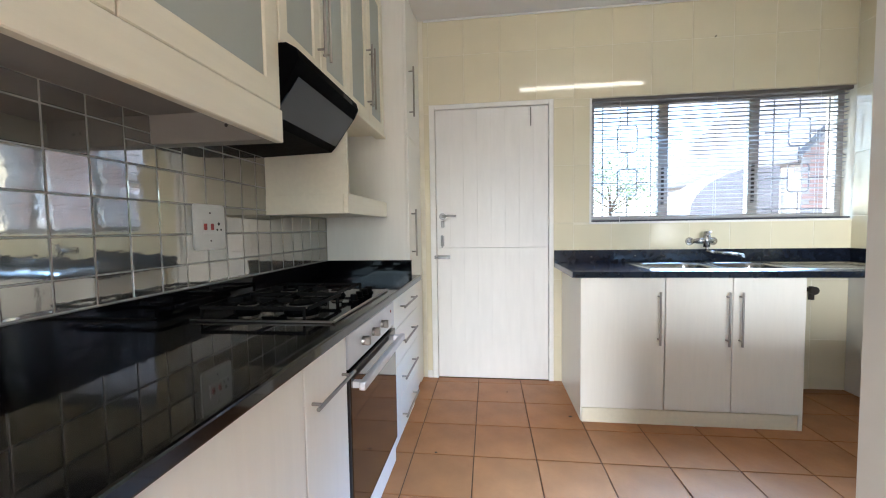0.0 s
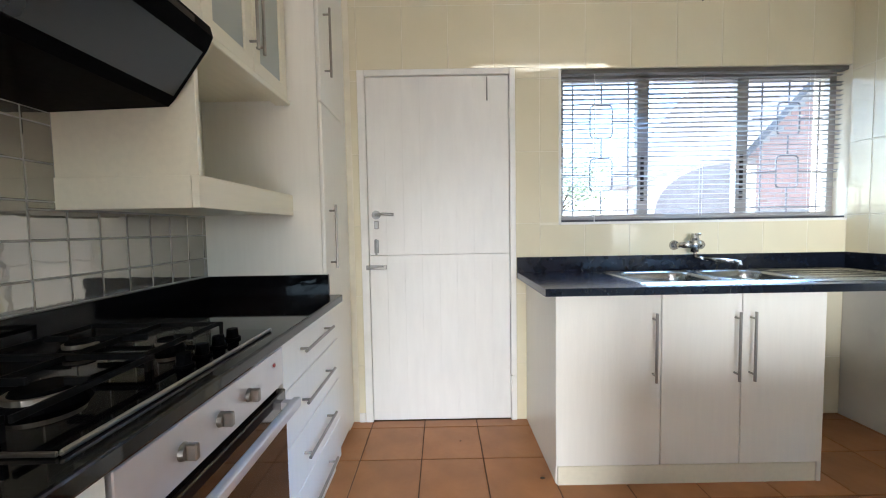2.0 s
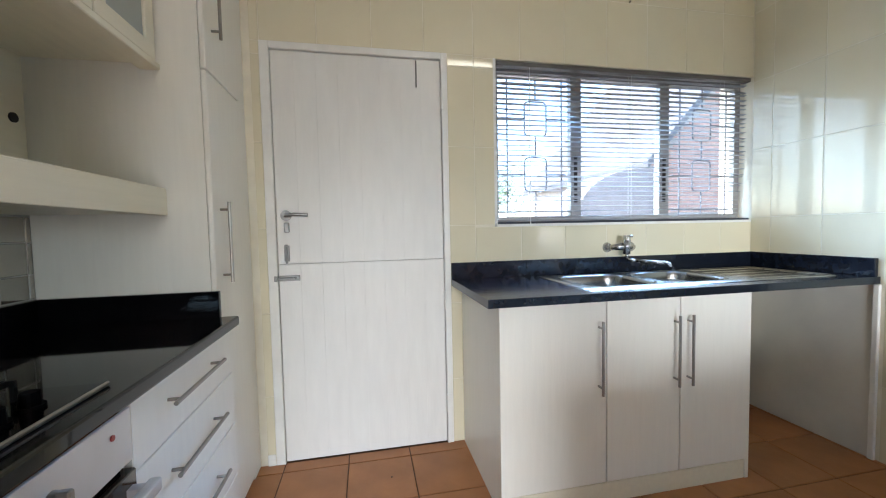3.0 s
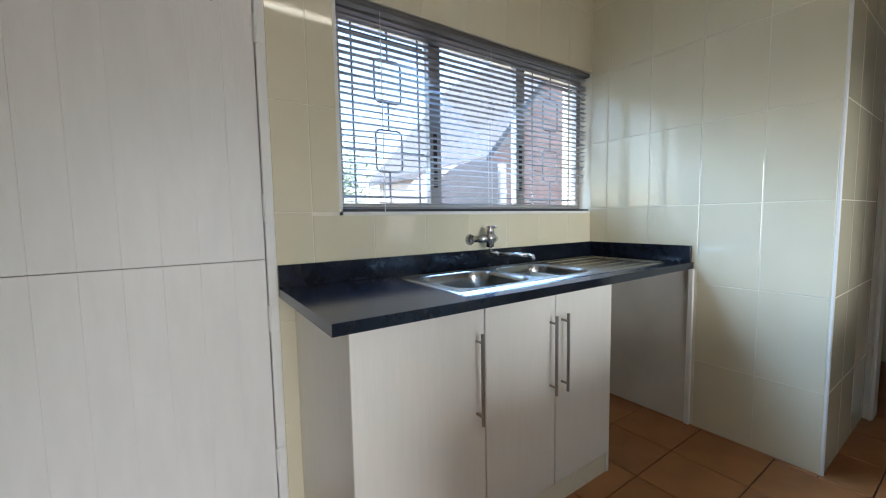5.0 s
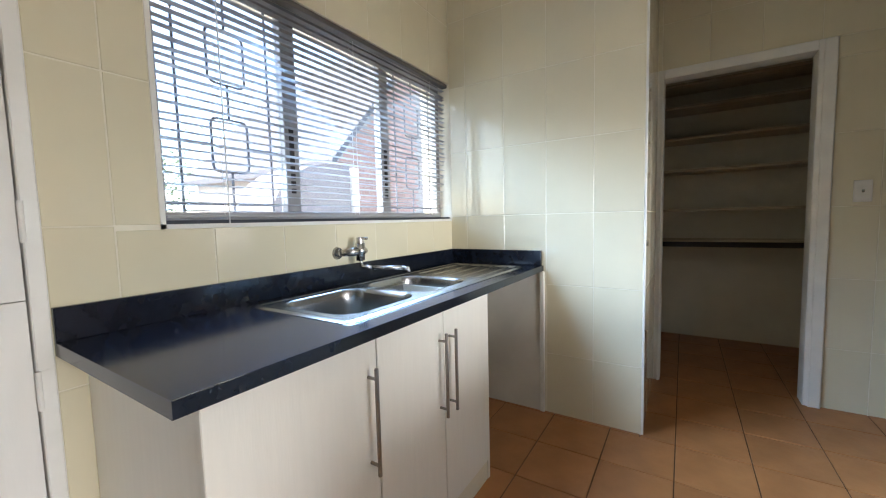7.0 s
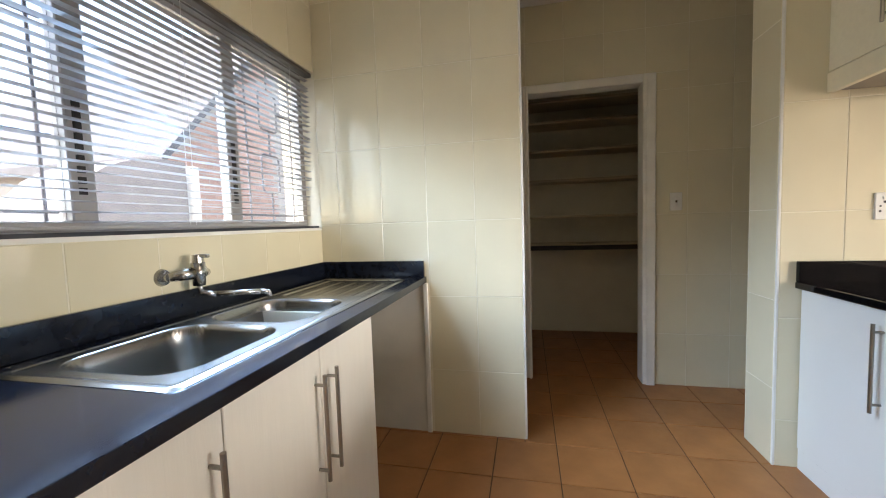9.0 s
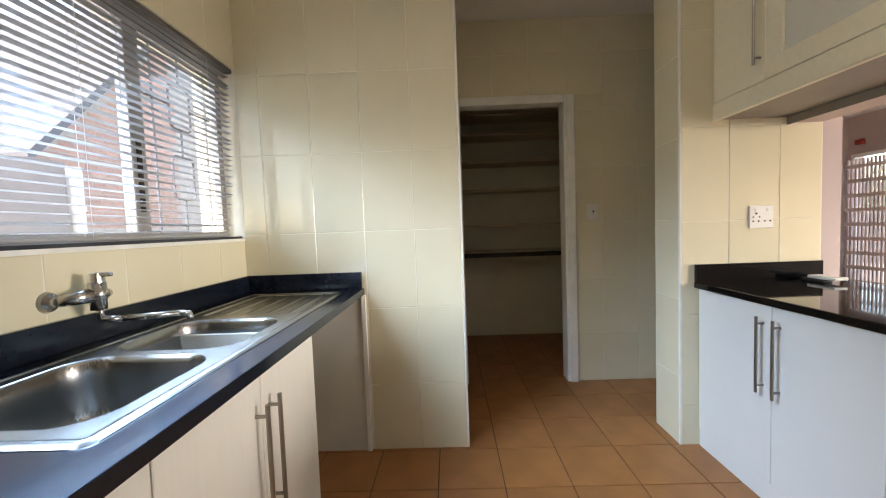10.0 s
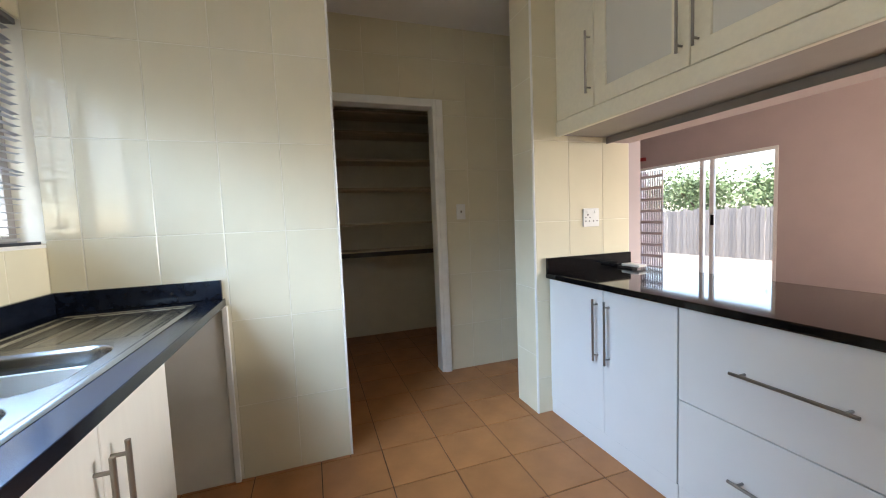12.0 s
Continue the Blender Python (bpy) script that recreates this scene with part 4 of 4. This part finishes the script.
def fence_line(y, x0, x1, top):
    f = thing("garden_fence", (x0 + x1) / 2, y, -0.15, "weathered upright wooden board fence", "fence")
    x = x0
    r = random.Random(3)
    me = [mesh_of("board", B(-0.055, 0.055, -0.012, 0.012, 0, h, 0.003), M_FENCE) for h in (top, top + 0.04, top - 0.03)]
    while x < x1:
        ob = new("board", me[r.randrange(3)])
        ob.parent = f
        ob.location = (x - f.location.x, r.uniform(-0.01, 0.01), 0)
        x += 0.118
    part("rail", B(x0, x1, y - 0.06, y - 0.015, 0.4, 0.48), M_FENCE, f)
    part("rail", B(x0, x1, y - 0.06, y - 0.015, 1.1, 1.18), M_FENCE, f)


fence_line(-9.6, 5.5, 15.5, 1.43)


def tree(x, y, h, spread, seed, leaves=2200):
    r = random.Random(seed)
    t = thing("garden_tree", x, y, -0.15, "leafy green garden tree behind the wall", "tree")
    bm = bmesh.new()
    rod(bm, (x, y, -0.15), (x, y, h * 0.5), 0.14, 10, 0.08)
    tips = []
    for i in range(9):
        a, e = i * 2.4 + r.uniform(0, 1), r.uniform(0.5, 1.2)
        p = Vector((x, y, h * r.uniform(0.3, 0.5)))
        q = p + Vector((math.cos(a) * math.cos(e), math.sin(a) * math.cos(e), math.sin(e))) * spread * r.uniform(0.6, 1.0)
        rod(bm, p, q, 0.05, 7, 0.015)
        tips.append(q)
    part("trunk", bm, M_BARK, t)
    vs, fs = [], []
    for i in range(leaves):
        c = r.choice(tips) + Vector((r.gauss(0, 1), r.gauss(0, 1), r.gauss(0, 0.8))) * spread * 0.27
        u = Vector((r.uniform(-1, 1), r.uniform(-1, 1), r.uniform(-1, 1))).normalized()
        w = u.orthogonal().normalized()
        s = r.uniform(0.05, 0.12)
        k = len(vs)
        vs += [c - u * s, c + w * s * 0.5, c + u * s, c - w * s * 0.5]
        fs.append((k, k + 1, k + 2, k + 3))
    me = bpy.data.meshes.new("crown")
    me.from_pydata(vs, [], fs)
    me.materials.append(M_LEAF)
    cr = new("crown", me)
    cr.parent = t
    cr.matrix_parent_inverse = Matrix.Translation(-t.location)


tree(9.5, -14.5, 2.3, 1.7, 1, 3500)
tree(13.0, -15.0, 2.5, 1.8, 2, 3500)
tree(16.5, -15.0, 2.3, 1.8, 5, 3500)
tree(1.0, 19.0, 4.6, 2.8, 3, 3500)
tree(6.4, 21.0, 5.0, 3.0, 4, 3500)

# brick house next door: gable towards the window, sloping verge
GY = 7.0
house = thing("neighbour_house", 7.5, GY, -0.15, "pinkish face-brick house with a sloping gable roof", "house")
bm = bmesh.new()
ev = [(5.2, -0.15), (10.8, -0.15), (10.8, 2.42), (8.0, 5.45), (5.2, 2.42)]
a = [bm.verts.new((x, GY, z)) for x, z in ev]
b = [bm.verts.new((x, GY + 5, z)) for x, z in ev]
bm.faces.new(a)
bm.faces.new(b[::-1])
for i in range(5):
    j = (i + 1) % 5
    bm.faces.new((a[j], a[i], b[i], b[j]))
bmesh.ops.recalc_face_normals(bm, faces=bm.faces)
gable = part("wall", bm, M_MORTAR, house)
rf = part("roof", prism(bmesh.new(), [(4.95, 2.18), (8.0, 5.48), (11.05, 2.18), (11.05, 2.32), (8.0, 5.66), (4.95, 2.32)], GY - 0.25, GY + 5.2), M_ROOF, house)
shed = thing("garden_shed", 2.7, 4.8, -0.15, "blue-grey shed with a rounded roof in shade", "shed")
pts = [(2.25, -0.15), (2.25, 1.30)] + [(3.02 + 0.77 * math.cos(radians(q)), 1.30 + 0.50 * math.sin(radians(q))) for q in range(168, 85, -12)] + [(3.16, 1.80), (3.16, -0.15)]
part("body", prism(bmesh.new(), pts, 4.5, 5.1), M_SHED, shed)
part("skirt", B(2.23, 3.17, 4.48, 5.12, -0.15, 1.18, 0.01), M_PALE, shed, "pale painted lower wall")
dp = thing("drain_pipe", 3.27, 4.55, -0.15, "pale upright drain pipe beside the shed", "pipe")
part("pipe", rod(bmesh.new(), (3.27, 4.55, -0.15), (3.27, 4.55, 1.78), 0.05, 14), M_WHITEALU, dp)
for z in (0.5, 1.45):
    part("bracket", rod(bmesh.new(), (3.27, 4.55, z), (3.27, 4.55, z + 0.04), 0.058, 14), M_WHITEALU, dp)
pw = thing("garden_wall", -2, 9.0, -0.15, "pale painted low garden wall in sunlight", "garden wall")
part("wall", B(-9, 4.2, 9.0, 9.2, -0.15, 1.35, 0.01), M_PALE, pw)
part("coping", B(-9, 4.2, 8.96, 9.24, 1.351, 1.41, 0.01), M_PALE, pw)

# fluorescent batten on the kitchen ceiling
fl = thing("ceiling_light", 1.0, 1.46, ZC - 0.06, "white fluorescent batten light on the ceiling, lit", "ceiling light")
part("body", B(0.33, 1.67, 1.43, 1.49, ZC - 0.045, ZC - 0.001, 0.006, 2), M_PLASTIC, fl)
for x in (0.335, 1.645):
    part("lamp_holder", B(x, x + 0.020, 1.442, 1.478, ZC - 0.085, ZC - 0.044, 0.004), M_PLASTIC, fl)
part("tube", rod(bmesh.new(), (0.355, 1.46, ZC - 0.068), (1.645, 1.46, ZC - 0.068), 0.013, 14), M_TUBE, fl, "lit fluorescent tube")

# small marks and leftovers
nl = thing("wall_nail", 1.596, YN - 0.004, 2.48, "small dark nail stuck in the tiled wall", "nail")
part("shank", rod(bmesh.new(), (1.596, YN - 0.016, 2.48), (1.596, YN - 0.001, 2.48), 0.004, 8), M_DARK, nl)
for x, y, r in ((-0.266, 1.843, 0.007), (0.509, 2.293, 0.010), (0.14, 2.62, 0.005), (1.9, 1.3, 0.006)):
    ch = thing("floor_crumb", x, y, 0.003, "tiny dark crumb lying on the floor tiles", "crumb", "crumbs on the floor")
    bm = bmesh.new()
    bmesh.ops.create_icosphere(bm, subdivisions=1, radius=r, matrix=Matrix.Translation((x, y, 0.003 + r * 0.3)) @ Matrix.Diagonal((1.3, 0.8, 0.4, 1)))
    part("crumb", bm, M_BARK, ch)
sk = structure("baseboard", B(DX0 - 0.04, DX0 - 0.002, YN - 0.012, YN - 0.004, 0.0, 0.06, 0.003), M_TRIM, "short white skirting beside the door", "baseboard")

# ---- tiles and bricks, last ----
TW, TH = 0.268, 0.4235
zo, xo, yo = 1.222, 0.646, 1.926
tiling(wall_north, "tile", -0.47, XE - 0.002, 0.0, ZC, TW, TH, xo, zo - 0.017, on_north, M_TILE, 0.003,
       holes=((DX0, DX1, -1, DZ), (WX0 - 0.012, 3, WZ0 - 0.012, WZ1)), wobble=0.05)
tiling(wall_east, "tile", 1.677, YN - 0.004, 0.0, ZC, TW, TH, yo, zo, on_east(XE), M_TILE, 0.003, wobble=0.06,
       holes=((2.205, 3, -1, SZ - ST),))
tiling(wall_east, "tile", XE + 0.008, 3.33, 0.0, ZC, TW, TH, XE, zo, lambda u, v: Matrix.Translation((u, 1.673, v)) @ pose(0, 0, 0, 90, 0, 0), M_TILE, 0.004)
tiling(wall_stub, "tile", -0.205, 0.515, 0.0, ZC, 0.26, 0.49, 0.011, 1.208, on_east(2.46), M_TILE, 0.003, wobble=0.06)
tiling(wall_stub, "tile", 2.468, 2.69, 0.0, ZC, TW, TH, 2.46, zo, on_south(0.521), M_TILE, 0.004)
tiling(wall_pantry, "tile", -0.2, 1.67, 0.0, ZC, TW, TH, 0.84, zo, on_east(3.35), M_TILE, 0.003,
       holes=((PD0 - 0.072, PD1 + 0.03, -1, PDZ + 0.04),))
tiling(wall_west, "tile", -0.2, Y1W - 0.001, CTZ + 0.10, 1.60, 0.1075, 0.1095, 0.749, 1.279, on_west(XW), M_GREYTILE, 0.0032, 0.004, wobble=0.35,
       holes=((1.690, 3, 1.256, 3), (-1, 1.057, 1.556, 3), (1.057, 1.112, 1.462, 3), (1.112, 1.69, 1.535, 3)))
tiling(floor, "tile", -0.60, 4.66, -0.62, YN, 0.3162, 0.3150, -0.067, 2.460, on_floor, M_FLOOR, 0.005, 0.003, wobble=0.04,
       holes=((3.45, 9, 1.9, 9), (2.7, 9, -9, -0.25), (2.5, 3.35, 1.68, 9)))
brick_me = mesh_of("brick", box(bmesh.new(), -0.108, 0.108, -0.034, 0.034, -0.006, 0.006, 0.003), M_BRICK)
count = 0
for j in range(40):
    z = 1.45 + j * 0.086
    for i in range(11):
        x = 5.33 + i * 0.23 + (j % 2) * 0.115
        if z > 2.42 + (x - 0.12 - 5.2) * 1.08 - 0.1 or count >= 310:
            continue
        ob = new("brick", brick_me)
        ob.matrix_world = Matrix.Translation((x, GY, z)) @ pose(0, 0, 0, 90, 0, 0)
        ob.parent = gable
        ob.matrix_parent_inverse = Matrix.Identity(4)
        count += 1
